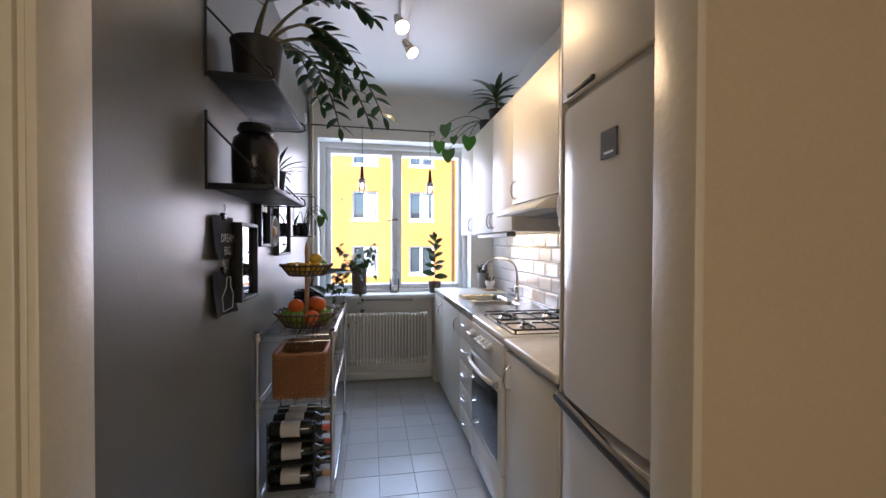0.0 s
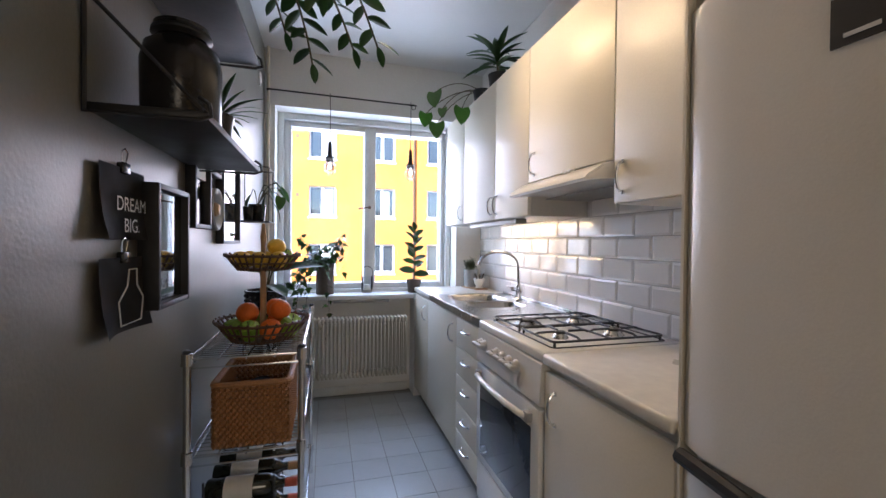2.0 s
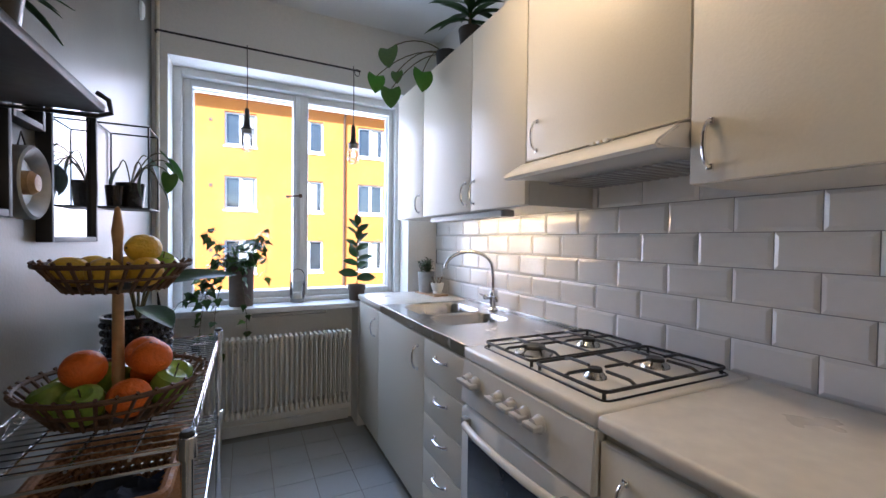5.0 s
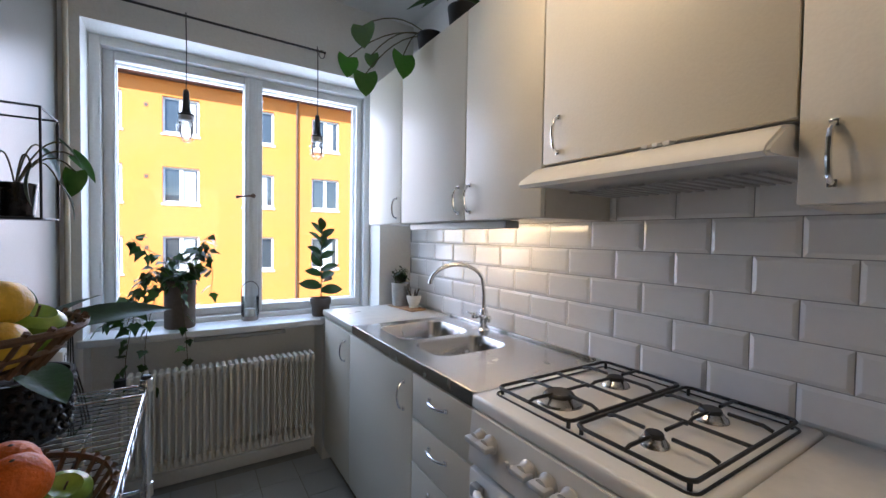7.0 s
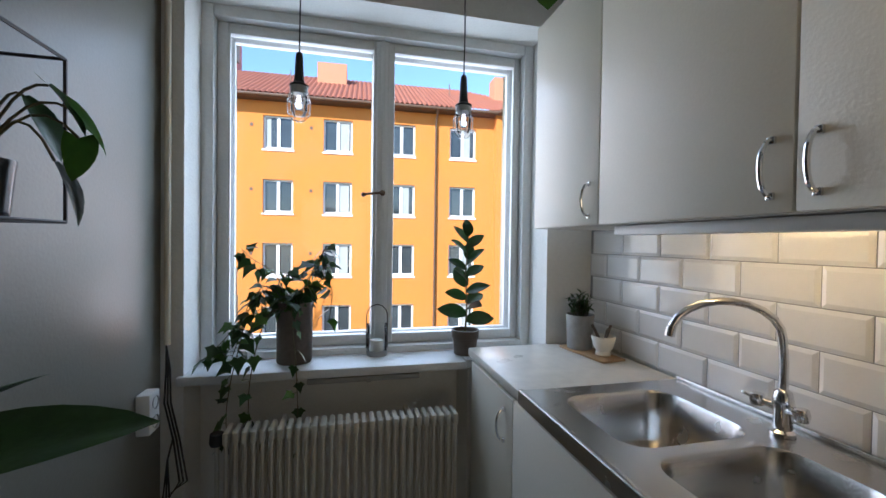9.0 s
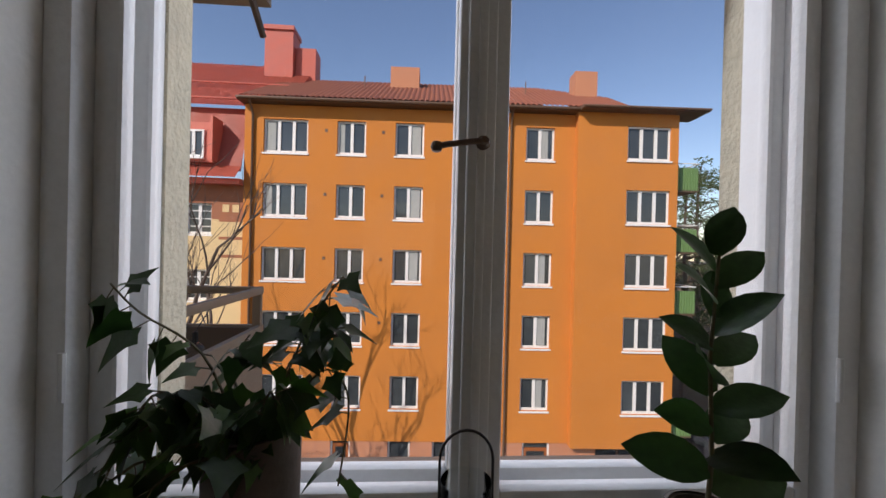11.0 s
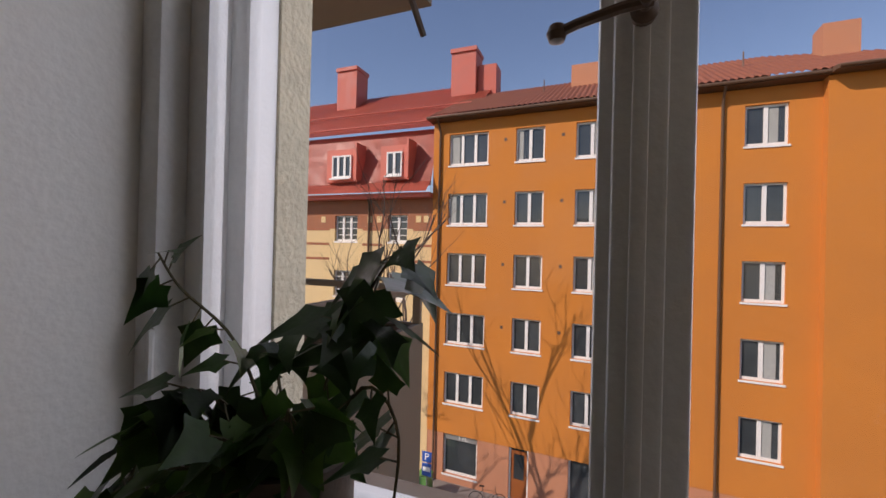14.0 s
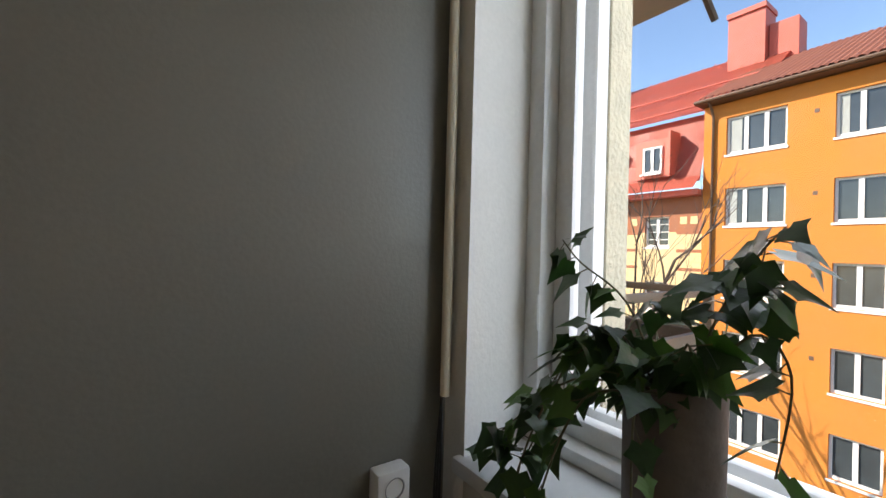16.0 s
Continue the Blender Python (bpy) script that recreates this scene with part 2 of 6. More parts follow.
def tube(bm, pts, r, seg=8, closed=False, taper=None):
    pts = [Vector(p) for p in pts]
    n, rings, up = len(pts), [], None
    for i, p in enumerate(pts):
        a = pts[(i - 1) % n] if (closed or i) else p
        b = pts[(i + 1) % n] if (closed or i < n - 1) else p
        d = (b - a).normalized()
        if up is None:
            up = Vector((0, 0, 1)) if abs(d.z) < 0.9 else Vector((1, 0, 0))
        u = d.cross(up).normalized()
        up = u.cross(d).normalized()
        rad = r if taper is None else r + (taper - r) * i / max(1, n - 1)
        rings.append([bm.verts.new(p + (u * math.cos(2 * math.pi * k / seg) + up * math.sin(2 * math.pi * k / seg)) * rad) for k in range(seg)])
    for i in range(n if closed else n - 1):
        A, B = rings[i], rings[(i + 1) % n]
        for k in range(seg):
            bm.faces.new((A[k], A[(k + 1) % seg], B[(k + 1) % seg], B[k]))
    if not closed:
        bm.faces.new(rings[0][::-1])
        bm.faces.new(rings[-1])
    return bm


def tubed(pts, r, seg=8, closed=False, taper=None):
    return tube(bmesh.new(), pts, r, seg, closed, taper)


def lathe(profile, seg=28, centre=(0, 0, 0), bm=None):
    bm = bm or bmesh.new()
    c = Vector(centre)
    rings = []
    for r, z in profile:
        if r < 1e-5:
            rings.append([bm.verts.new(c + Vector((0, 0, z)))])
        else:
            rings.append([bm.verts.new(c + Vector((r * math.cos(2 * math.pi * k / seg), r * math.sin(2 * math.pi * k / seg), z))) for k in range(seg)])
    for A, B in zip(rings, rings[1:]):
        for k in range(seg):
            j = (k + 1) % seg
            if len(A) == 1 and len(B) == 1:
                continue
            if len(A) == 1:
                bm.faces.new((A[0], B[j], B[k]))
            elif len(B) == 1:
                bm.faces.new((A[k], A[j], B[0]))
            else:
                bm.faces.new((A[k], A[j], B[j], B[k]))
    return bm


def ring(r, z, n=24, cx=0.0, cy=0.0, sy=1.0):
    return [(cx + r * math.cos(2 * math.pi * k / n), cy + sy * r * math.sin(2 * math.pi * k / n), z) for k in range(n)]


def mesh_of(name, bm, material, smooth=True):
    bmesh.ops.recalc_face_normals(bm, faces=bm.faces)
    me = bpy.data.meshes.new(name)
    bm.to_mesh(me)
    bm.free()
    me.materials.append(material)
    if smooth:
        me.shade_smooth()
        me.set_sharp_from_angle(angle=radians(38))
    return me


def part(name, bm, material, parent, label="", smooth=True):
    ob = new(name, mesh_of(name, bm, material, smooth))
    ob.parent = parent
    return tagged(ob, label) if label else ob


def thing(name, m, label, category, group=""):
    ob = new(name)
    ob.empty_display_size = 0.05
    ob.matrix_basis = m if isinstance(m, Matrix) else pose(*m)
    return tagged(ob, label, category, group)


def solid(name, bm, material, label, category, m=None, group="", kind="", smooth=True):
    ob = new(name, mesh_of(name, bm, material, smooth))
    if m is not None:
        ob.matrix_basis = m if isinstance(m, Matrix) else pose(*m)
    return tagged(ob, label, category, group, kind)


def structure(name, bm, material, label, smooth=True):
    return solid(name, bm, material, label, name.split("_")[0], kind="structure", smooth=smooth)


def piece(name, mesh, parent, m):
    ob = new(name, mesh)
    ob.parent = parent
    ob.matrix_basis = m
    return ob


def leaf_mesh(name, length, width, material, fold=0.18, bend=0.25, heart=0.0, n=6):
    """A leaf from its stalk at the origin along +y, folded on the midrib and bent down."""
    bm = bmesh.new()
    rows = []
    for i in range(n + 1):
        u = i / n
        w = width / 2 * (math.sin(math.pi * min(1, u * 0.93 + 0.07)) ** 0.75) if not heart else width / 2 * math.sin(math.pi * (0.12 + 0.88 * u) ** 0.62) ** 0.7
        w = max(w, 0.0008)
        y, z = u * length, -bend * length * u * u
        back = -heart * length * (1 - u) ** 3
        rows.append([bm.verts.new((-w, y + back, z + fold * w)), bm.verts.new((-w * 0.5, y + back * 0.6, z + fold * w * 0.4)), bm.verts.new((0, y, z)),
                     bm.verts.new((w * 0.5, y + back * 0.6, z + fold * w * 0.4)), bm.verts.new((w, y + back, z + fold * w))])
    for A, B in zip(rows, rows[1:]):
        for k in range(4):
            bm.faces.new((A[k], A[k + 1], B[k + 1], B[k]))
    bmesh.ops.solidify(bm, geom=bm.faces[:], thickness=0.0008)
    return mesh_of(name, bm, material)


def ivy_mesh(name, size, material):
    bm = bmesh.new()
    out = [(0, -0.02), (0.22, -0.16), (0.34, 0.02), (0.56, 0.18), (0.34, 0.34), (0.24, 0.50), (0.12, 0.74), (0, 1.0),
           (-0.12, 0.74), (-0.24, 0.50), (-0.34, 0.34), (-0.56, 0.18), (-0.34, 0.02), (-0.22, -0.16)]
    rim = [bm.verts.new((x * size, y * size, -0.16 * size * (x * x + y * y) + 0.10 * size * abs(x))) for x, y in out]
    mid = bm.verts.new((0, 0.3 * size, -0.03 * size))
    for a, b in zip(rim, rim[1:] + rim[:1]):
        bm.faces.new((a, b, mid))
    bmesh.ops.solidify(bm, geom=bm.faces[:], thickness=0.0007)
    return mesh_of(name, bm, material)


def aim(p, d, roll=0.0, scale=1.0):
    """Pose of a leaf at p growing along d."""
    d = Vector(d).normalized()
    x = d.cross(Vector((0, 0, 1)))
    x = x.normalized() if x.length > 1e-4 else Vector((1, 0, 0))
    z = x.cross(d)
    m = Matrix((x, d, z)).transposed().to_4x4()
    return Matrix.Translation(p) @ m @ Matrix.Rotation(roll, 4, "Y") @ Matrix.Diagonal((scale, scale, scale, 1))


X_DARK = -0.056   # face of the dark wall
GROW = 1.05       # true size of the wall things against their drawn units


def on_left(y, z, off=0.0):
    """A pose on the dark wall: local x off the wall, local y along it, z up."""
    return pose(X_DARK + GROW * off, GROW * y - 0.14, GROW * z - 0.0285) @ Matrix.Scale(GROW, 4)


# ---- structure ----
Y0, YW = 0.93, 4.15
X_TILE, Z_CEIL = 1.675, 2.71
structure("floor", boxed(-2.0, 3.0, -2.5, 4.7, -0.12, -0.004), M_GROUT, "grey grout bed under square kitchen floor tiles")
bm = bmesh.new()
box(bm, -2.2, 3.2, -2.6, YW, Z_CEIL, Z_CEIL + 0.15)
structure("ceiling", bm, M_CEIL, "smooth white painted kitchen ceiling")
bm = bmesh.new()
box(bm, -0.26, X_DARK, 0.98, YW + 0.1, 0, Z_CEIL)
structure("wall_left", bm, M_DARKWALL, "satin dark grey-green painted kitchen wall")
structure("wall_right", boxed(X_TILE, X_TILE + 0.2, 0.98, 4.7, 0, Z_CEIL), M_WHITEWALL, "off-white kitchen wall behind the units")
# window wall with its opening and the radiator niche under the sill
OX0, OX1, OZ0, OZ1 = 0.018, 1.453, 0.85, 2.29
bm = bmesh.new()
box(bm, X_DARK - 0.2, OX0, YW, 4.564, 0, Z_CEIL)
box(bm, OX1, X_TILE, YW, 4.564, 0, Z_CEIL)
box(bm, OX0, OX1, YW, 4.564, OZ1, Z_CEIL)
box(bm, OX0, OX1, 4.33, 4.564, 0, OZ0 - 0.04)
box(bm, 1.095, OX1, YW, 4.33, 0, OZ0 - 0.04)
structure("wall_window", bm, M_WHITEWALL, "off-white window wall with a radiator niche")
# hall side: wall with the doorway, and plain walls that close the hall
DX0, DX1 = 0.068, 1.045
bm = bmesh.new()
box(bm, -1.5, DX0 - 0.02, Y0, 0.98, 0, Z_CEIL)
box(bm, DX1 + 0.02, 2.4, Y0, 0.98, 0, Z_CEIL)
box(bm, DX0 - 0.02, DX1 + 0.02, Y0, 0.98, 2.08, Z_CEIL)
structure("wall_hall", bm, M_HALL, "beige hall wall round the kitchen doorway")
bm = bmesh.new()
box(bm, -1.6, -1.5, -2.5, 0.98, 0, Z_CEIL)
box(bm, 2.4, 2.5, -2.5, 0.98, 0, Z_CEIL)
box(bm, -1.6, 2.5, -2.6, -2.5, 0, Z_CEIL)
structure("wall_back", bm, M_HALL, "plain beige walls closing the hall")
casing = structure("door_casing", boxed(DX0 - 0.02, DX0, Y0 - 0.01, 1.03, 0, 2.06, bevel=0.004), M_TRIM, "cream painted door lining of the kitchen doorway")
part("jamb", boxed(DX1, DX1 + 0.02, Y0 - 0.01, 1.03, 0, 2.06, bevel=0.004), M_TRIM, casing)
part("head", boxed(DX0, DX1, Y0 - 0.01, 1.03, 2.04, 2.08, bevel=0.004), M_TRIM, casing)
for sx, x in ((-1, DX0 - 0.012),):
    bm = bmesh.new()
    for a, b, d in ((0.0, 0.07, 0.012), (0.008, 0.028, 0.020), (0.045, 0.062, 0.018)):
        box(bm, min(x + sx * a, x + sx * b), max(x + sx * a, x + sx * b), Y0 - d, Y0 - 0.0005, 0, 2.12, bevel=0.003)
    part("architrave", bm, M_TRIM, casing)
structure("baseboard", boxed(OX0 + 0.003, 1.07, 4.305, 4.328, 0, 0.07, bevel=0.004), M_WINDOW, "white painted skirting board in the radiator niche")

# ---- window ----
win = thing("window_1", (0, 0, 0), "white painted double casement window with closed sashes", "window")
win["kind"] = "structure"
FY0, FY1 = 4.32, 4.565
bm = bmesh.new()
box(bm, OX0, OX0 + 0.045, FY0, FY1, OZ0, OZ1, bevel=0.004)
box(bm, OX1 - 0.045, OX1, FY0, FY1, OZ0, OZ1, bevel=0.004)
box(bm, OX0 + 0.045, OX1 - 0.045, FY0, FY1, OZ1 - 0.045, OZ1, bevel=0.004)
box(bm, OX0 + 0.045, OX1 - 0.045, FY0, FY1, OZ0, OZ0 + 0.03, bevel=0.004)
part("frame", bm, M_WINDOW, win)


def sash(x0, x1, stile0, stile1):
    z0, z1 = OZ0 + 0.031, OZ1 - 0.046
    for y0, y1, tag in ((4.365, 4.405, "inner"), (4.445, 4.48, "outer")):
        b = bmesh.new()
        box(b, x0, x0 + stile0, y0, y1, z0, z1, bevel=0.006)
        box(b, x1 - stile1, x1, y0, y1, z0, z1, bevel=0.006)
        box(b, x0 + stile0, x1 - stile1, y0, y1, z1 - 0.045, z1, bevel=0.006)
        box(b, x0 + stile0, x1 - stile1, y0, y1, z0, z0 + 0.045, bevel=0.006)
        s = part("sash", b, M_WINDOW, win)
        b = bmesh.new()
        gx0, gx1, gz0, gz1 = x0 + stile0 - 0.004, x1 - stile1 + 0.004, z0 + 0.041, z1 - 0.041
        b.faces.new([b.verts.new(p) for p in ((gx0, y0 + 0.02, gz0), (gx1, y0 + 0.02, gz0), (gx1, y0 + 0.02, gz1), (gx0, y0 + 0.02, gz1))])
        bmesh.ops.solidify(b, geom=b.faces[:], thickness=0.003)
        g = part("pane", b, M_PANE, s)
        g.visible_shadow = False
        b = bmesh.new()
        for xx in ((x0 + stile0,) if x0 < 0.5 else (x1 - stile1 - 0.008,)):
            box(b, xx, xx + 0.008, y0 - 0.004, y0 + 0.008, z0 + 0.045, z1 - 0.045)
        part("glazing_bead", b, M_WINDOW, s)


sash(OX0 + 0.046, 0.742, 0.043, 0.042)
sash(0.745, OX1 - 0.046, 0.050, 0.030)
bm = boxed(0.715, 0.768, 4.35, 4.3645, OZ0 + 0.032, OZ1 - 0.05, bevel=0.006)
box(bm, 0.733, 0.749, 4.342, 4.351, OZ0 + 0.032, OZ1 - 0.05, bevel=0.003)
part("cover_strip", bm, M_WINDOW, win)
bm = lathe([(0, 0), (0.011, 0), (0.013, 0.012), (0.006, 0.02), (0.006, 0.035), (0, 0.036)], 14)
bmesh.ops.rotate(bm, verts=bm.verts, matrix=Matrix.Rotation(radians(90), 3, "X"))
bmesh.ops.translate(bm, verts=bm.verts, vec=(0.742, 4.345, 1.562))
tube(bm, [(0.748, 4.318, 1.562), (0.720, 4.316, 1.559), (0.680, 4.324, 1.555), (0.664, 4.328, 1.552)], 0.0055, 8)
lathe([(0, -0.011), (0.008, -0.008), (0.011, 0), (0.008, 0.008), (0, 0.011)], 12, (0.660, 4.329, 1.551), bm)
part("espagnolette_handle", bm, M_GUTTER, win, "dark patinated brass window handle")
for x in (OX0 + 0.043, OX1 - 0.043):
    for z in (1.15, 1.95):
        part("hinge", tubed([(x, 4.317, z - 0.04), (x, 4.317, z + 0.04)], 0.006, 8), M_WINDOW, win)
bm = boxed(-0.002, 1.085, 4.13, 4.325, OZ0 - 0.036, OZ0 - 0.001, bevel=0.007)
box(bm, 1.086, OX1, YW + 0.002, 4.325, OZ0 - 0.036, OZ0 - 0.001)
structure("window_sill", bm, M_SILL, "grey-white painted window sill board")
bm = boxed(0.444, 0.886, 4.139, 4.165, OZ0 - 0.062, OZ0 - 0.041, bevel=0.004)
box(bm, 0.67, 0.69, 4.127, 4.139, OZ0 - 0.062, OZ0 - 0.045, bevel=0.003)
solid("pull_out_rail", bm, M_GREYPLASTIC, "grey pull-out rail fixed under the window sill", "rail")
# outer reveal of rough plaster, own facade and balcony
bm = bmesh.new()
box(bm, -4, OX0 + 0.05, 4.566, 4.66, -11, 4.2)
box(bm, OX1 - 0.02, 6, 4.566, 4.66, -11, 4.2)
box(bm, OX0 + 0.05, OX1 - 0.02, 4.566, 4.66, OZ1, 4.2)
box(bm, OX0 + 0.05, OX1 - 0.02, 4.566, 4.66, -11, OZ0 - 0.06)
structure("wall_facade", bm, M_PLASTER, "rough tan plaster on the outside of the house")
structure("window_ledge", boxed(OX0 + 0.052, OX1 - 0.022, 4.566, 4.7, OZ0 - 0.058, OZ0 - 0.03, bevel=0.004), M_BALDARK, "brown sheet metal ledge outside the window")
# added unseen roof; wall and roof stay low so sun reaches the houses opposite
structure("roof", boxed(-4, 6, -2.6, 4.83, 4.2, 4.35), M_GUTTER, "plain unseen flat roof added low over the own house")


# ---- kitchen run along the tiled wall ----
CF = 1.108   # base cabinet fronts
UF = 1.345   # wall cabinet fronts


def bow_handle(parent, x, y, z, vertical=True, length=0.10):
    """A bow handle on a front that faces -x."""
    pts = []
    for i in range(9):
        a = math.pi * i / 8
        s = -math.cos(a) * length / 2
        pts.append((x - 0.004 - 0.026 * math.sin(a) ** 0.8, y, z + s) if vertical else (x - 0.004 - 0.022 * math.sin(a) ** 0.8, y + s, z))
    bm = tubed(pts, 0.0048, 8)
    for p in (pts[0], pts[-1]):
        box(bm, x - 0.008, x - 0.0005, p[1] - 0.007, p[1] + 0.007, p[2] - 0.007, p[2] + 0.007, bevel=0.002)
    return part("handle", bm, M_CHROME, parent, "chrome bow handle")


def cabinet(name, y0, y1, x0, z0, z1, doors, label, toe=0.0, group=""):
    """doors: (y0, y1, z0, z1, handle y, handle z, vertical)."""
    ob = thing(name, (x0, (y0 + y1) / 2, z0), label, "cabinet", group)
    cy = (y0 + y1) / 2
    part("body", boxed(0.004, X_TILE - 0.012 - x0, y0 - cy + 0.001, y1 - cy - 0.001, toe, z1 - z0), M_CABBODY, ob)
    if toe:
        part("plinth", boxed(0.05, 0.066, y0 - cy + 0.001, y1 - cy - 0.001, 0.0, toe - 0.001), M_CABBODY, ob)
    for d0, d1, a, b, hy, hz, vert in doors:
        d = part("drawer" if not vert else "door", boxed(-0.016, 0.003, d0 - cy + 0.0025, d1 - cy - 0.0025, a - z0 + 0.002, b - z0 - 0.002, bevel=0.003), M_CAB, ob)
        bow_handle(d, -0.016, hy - cy, hz - z0, vert)
    return ob


UZ0, UZ1 = 1.405, 2.21
cabinet("wall_cabinet", 3.60, 4.03, UF, UZ0, UZ1, [(3.60, 4.03, UZ0, UZ1, 3.645, 1.485, True)], "warm white wall cabinet with one closed door beside the window", group="wall cabinets")
cabinet("wall_cabinet", 2.64, 3.60, UF, UZ0, UZ1, [(3.045, 3.60, UZ0, UZ1, 3.082, 1.487, True), (2.64, 3.045, UZ0, UZ1, 3.006, 1.487, True)], "warm white wall cabinet with two closed doors over the sink", group="wall cabinets")
cabinet("wall_cabinet", 2.03, 2.64, UF, 1.56, UZ1, [(2.03, 2.64, 1.56, UZ1, 2.575, 1.64, True)], "short warm white wall cabinet above the cooker hood", group="wall cabinets")
cabinet("wall_cabinet", 1.53, 2.03, UF, UZ0, UZ1, [(1.53, 2.03, UZ0, UZ1, 1.98, 1.49, True)], "warm white wall cabinet with a closed door beside the fridge", group="wall cabinets")

# cooker hood
hood = thing("cooker_hood", (UF, 2.335, 1.43), "white slim cooker hood with a slanted visor", "cooker hood")
bm = bmesh.new()
prof = [(0.31, 0.055), (0.31, 0.125), (-0.005, 0.125), (-0.045, 0.116), (-0.112, 0.074), (-0.120, 0.062), (-0.108, 0.054), (-0.06, 0.060), (0.03, 0.066)]
la = [bm.verts.new((x, -0.300, z)) for x, z in prof]
lb = [bm.verts.new((x, 0.300, z)) for x, z in prof]
for k in range(len(prof)):
    j = (k + 1) % len(prof)
    bm.faces.new((la[k], la[j], lb[j], lb[k]))
bm.faces.new(la[::-1]), bm.faces.new(lb)
bmesh.ops.bevel(bm, geom=[e for e in bm.edges if abs(e.verts[0].co.y - e.verts[1].co.y) < 1e-5], offset=0.006, segments=2, affect="EDGES")
part("housing", bm, M_ENAMEL, hood)
bm = bmesh.new()
for i in range(16):
    y = -0.24 + i * 0.032
    box(bm, 0.05, 0.28, y, y + 0.014, 0.048, 0.053)
tagged(part("filter", bm, M_GREYPLASTIC, hood, "grey grease filter grille"), kind="stuff")
for y in (-0.10, -0.075, -0.05):
    part("button", boxed(-0.052, -0.028, y, y + 0.016, 0.1165, 0.1265, bevel=0.003), M_ENAMEL, hood)

# under-cabinet lamp
lamp = thing("under_cabinet_lamp", (1.40, 3.22, 1.375), "slim white strip lamp glowing under the wall cabinet", "lamp")
part("housing", boxed(-0.03, 0.03, -0.36, 0.36, 0.0, 0.028, bevel=0.005), M_WHITEPLASTIC, lamp)
part("diffuser", boxed(0.0305, 0.042, -0.30, 0.30, 0.002, 0.020, bevel=0.002), M_TUBE, lamp, "glowing warm diffuser")
part("end_cap", boxed(-0.031, 0.031, -0.375, -0.3605, 0.0, 0.028, bevel=0.004), M_GREYPLASTIC, lamp)

# base cabinets
cabinet("base_cabinet", 3.67, 4.145, CF, 0.0, 0.868, [(3.67, 4.095, 0.10, 0.862, 3.73, 0.76, True)], "warm white base cabinet with a closed door beside the window", 0.10, "base cabinets")
cabinet("base_cabinet", 3.01, 3.67, CF, 0.0, 0.70, [(3.01, 3.67, 0.10, 0.862, 3.07, 0.76, True)], "warm white base cabinet with a closed door under the sink", 0.10, "base cabinets")
zs = [0.10, 0.24, 0.39, 0.545, 0.70, 0.862]
cabinet("drawer_cabinet", 2.65, 3.01, CF, 0.0, 0.868, [(2.65, 3.01, a, b, 2.83, b - 0.055, False) for a, b in zip(zs, zs[1:])], "warm white base cabinet with five closed drawers", 0.10, "base cabinets")
cabinet("base_cabinet", 1.53, 2.055, CF, 0.0, 0.868, [(1.53, 2.055, 0.10, 0.85, 1.985, 0.745, True)], "warm white base cabinet with a closed door beside the cooker", 0.10, "base cabinets")

# worktops
top = solid("worktop", boxed(1.082, X_TILE - 0.010, 1.532, 2.056, 0.870, 0.905, bevel=0.010, seg=3), M_MARBLE, "pale marbled laminate worktop with a rounded front edge", "worktop")
top2 = solid("worktop", boxed(1.093, X_TILE - 0.010, 3.632, 4.148, 0.870, 0.903, bevel=0.006), M_MARBLE, "pale laminate worktop between the sink and window", "worktop")


def rounded(x0, x1, y0, y1, r, z, n=6):
    pts = []
    for cx, cy, a0 in ((x1 - r, y1 - r, 0), (x0 + r, y1 - r, 90), (x0 + r, y0 + r, 180), (x1 - r, y0 + r, 270)):
        for i in range(n + 1):
            a = radians(a0 + 90 * i / n)
            pts.append((cx + r * math.cos(a), cy + r * math.sin(a), z))
    return pts


sink = thing("sink_bench", (0, 0, 0), "brushed stainless steel sink bench with two bowls", "sink")
bm = bmesh.new()
BOWLS = [(1.185, 1.535, 3.252, 3.562, 0.07, 0.15), (1.19, 1.53, 2.982, 3.212, 0.06, 0.13)]


def loop(bm, pts):
    vs = [bm.verts.new(p) for p in pts]
    return vs, [bm.edges.new((a, b)) for a, b in zip(vs, vs[1:] + vs[:1])]


edges = loop(bm, [(1.093, 2.652, 0.905), (X_TILE - 0.011, 2.652, 0.905), (X_TILE - 0.011, 3.629, 0.905), (1.093, 3.629, 0.905)])[1]
rims = []
for x0, x1, y0, y1, r, d in BOWLS:
    vs, es = loop(bm, rounded(x0, x1, y0, y1, r, 0.905))
    edges += es
    rims.append(vs)
bmesh.ops.triangle_fill(bm, edges=edges, use_beauty=True, use_dissolve=False)
box(bm, 1.091, 1.0925, 2.652, 3.629, 0.868, 0.907)
box(bm, 1.0925, 1.106, 2.652, 3.629, 0.9055, 0.909, bevel=0.001)
box(bm, X_TILE - 0.024, X_TILE - 0.012, 2.652, 3.629, 0.9055, 0.917, bevel=0.003)
part("bench_top", bm, M_STEEL, sink)
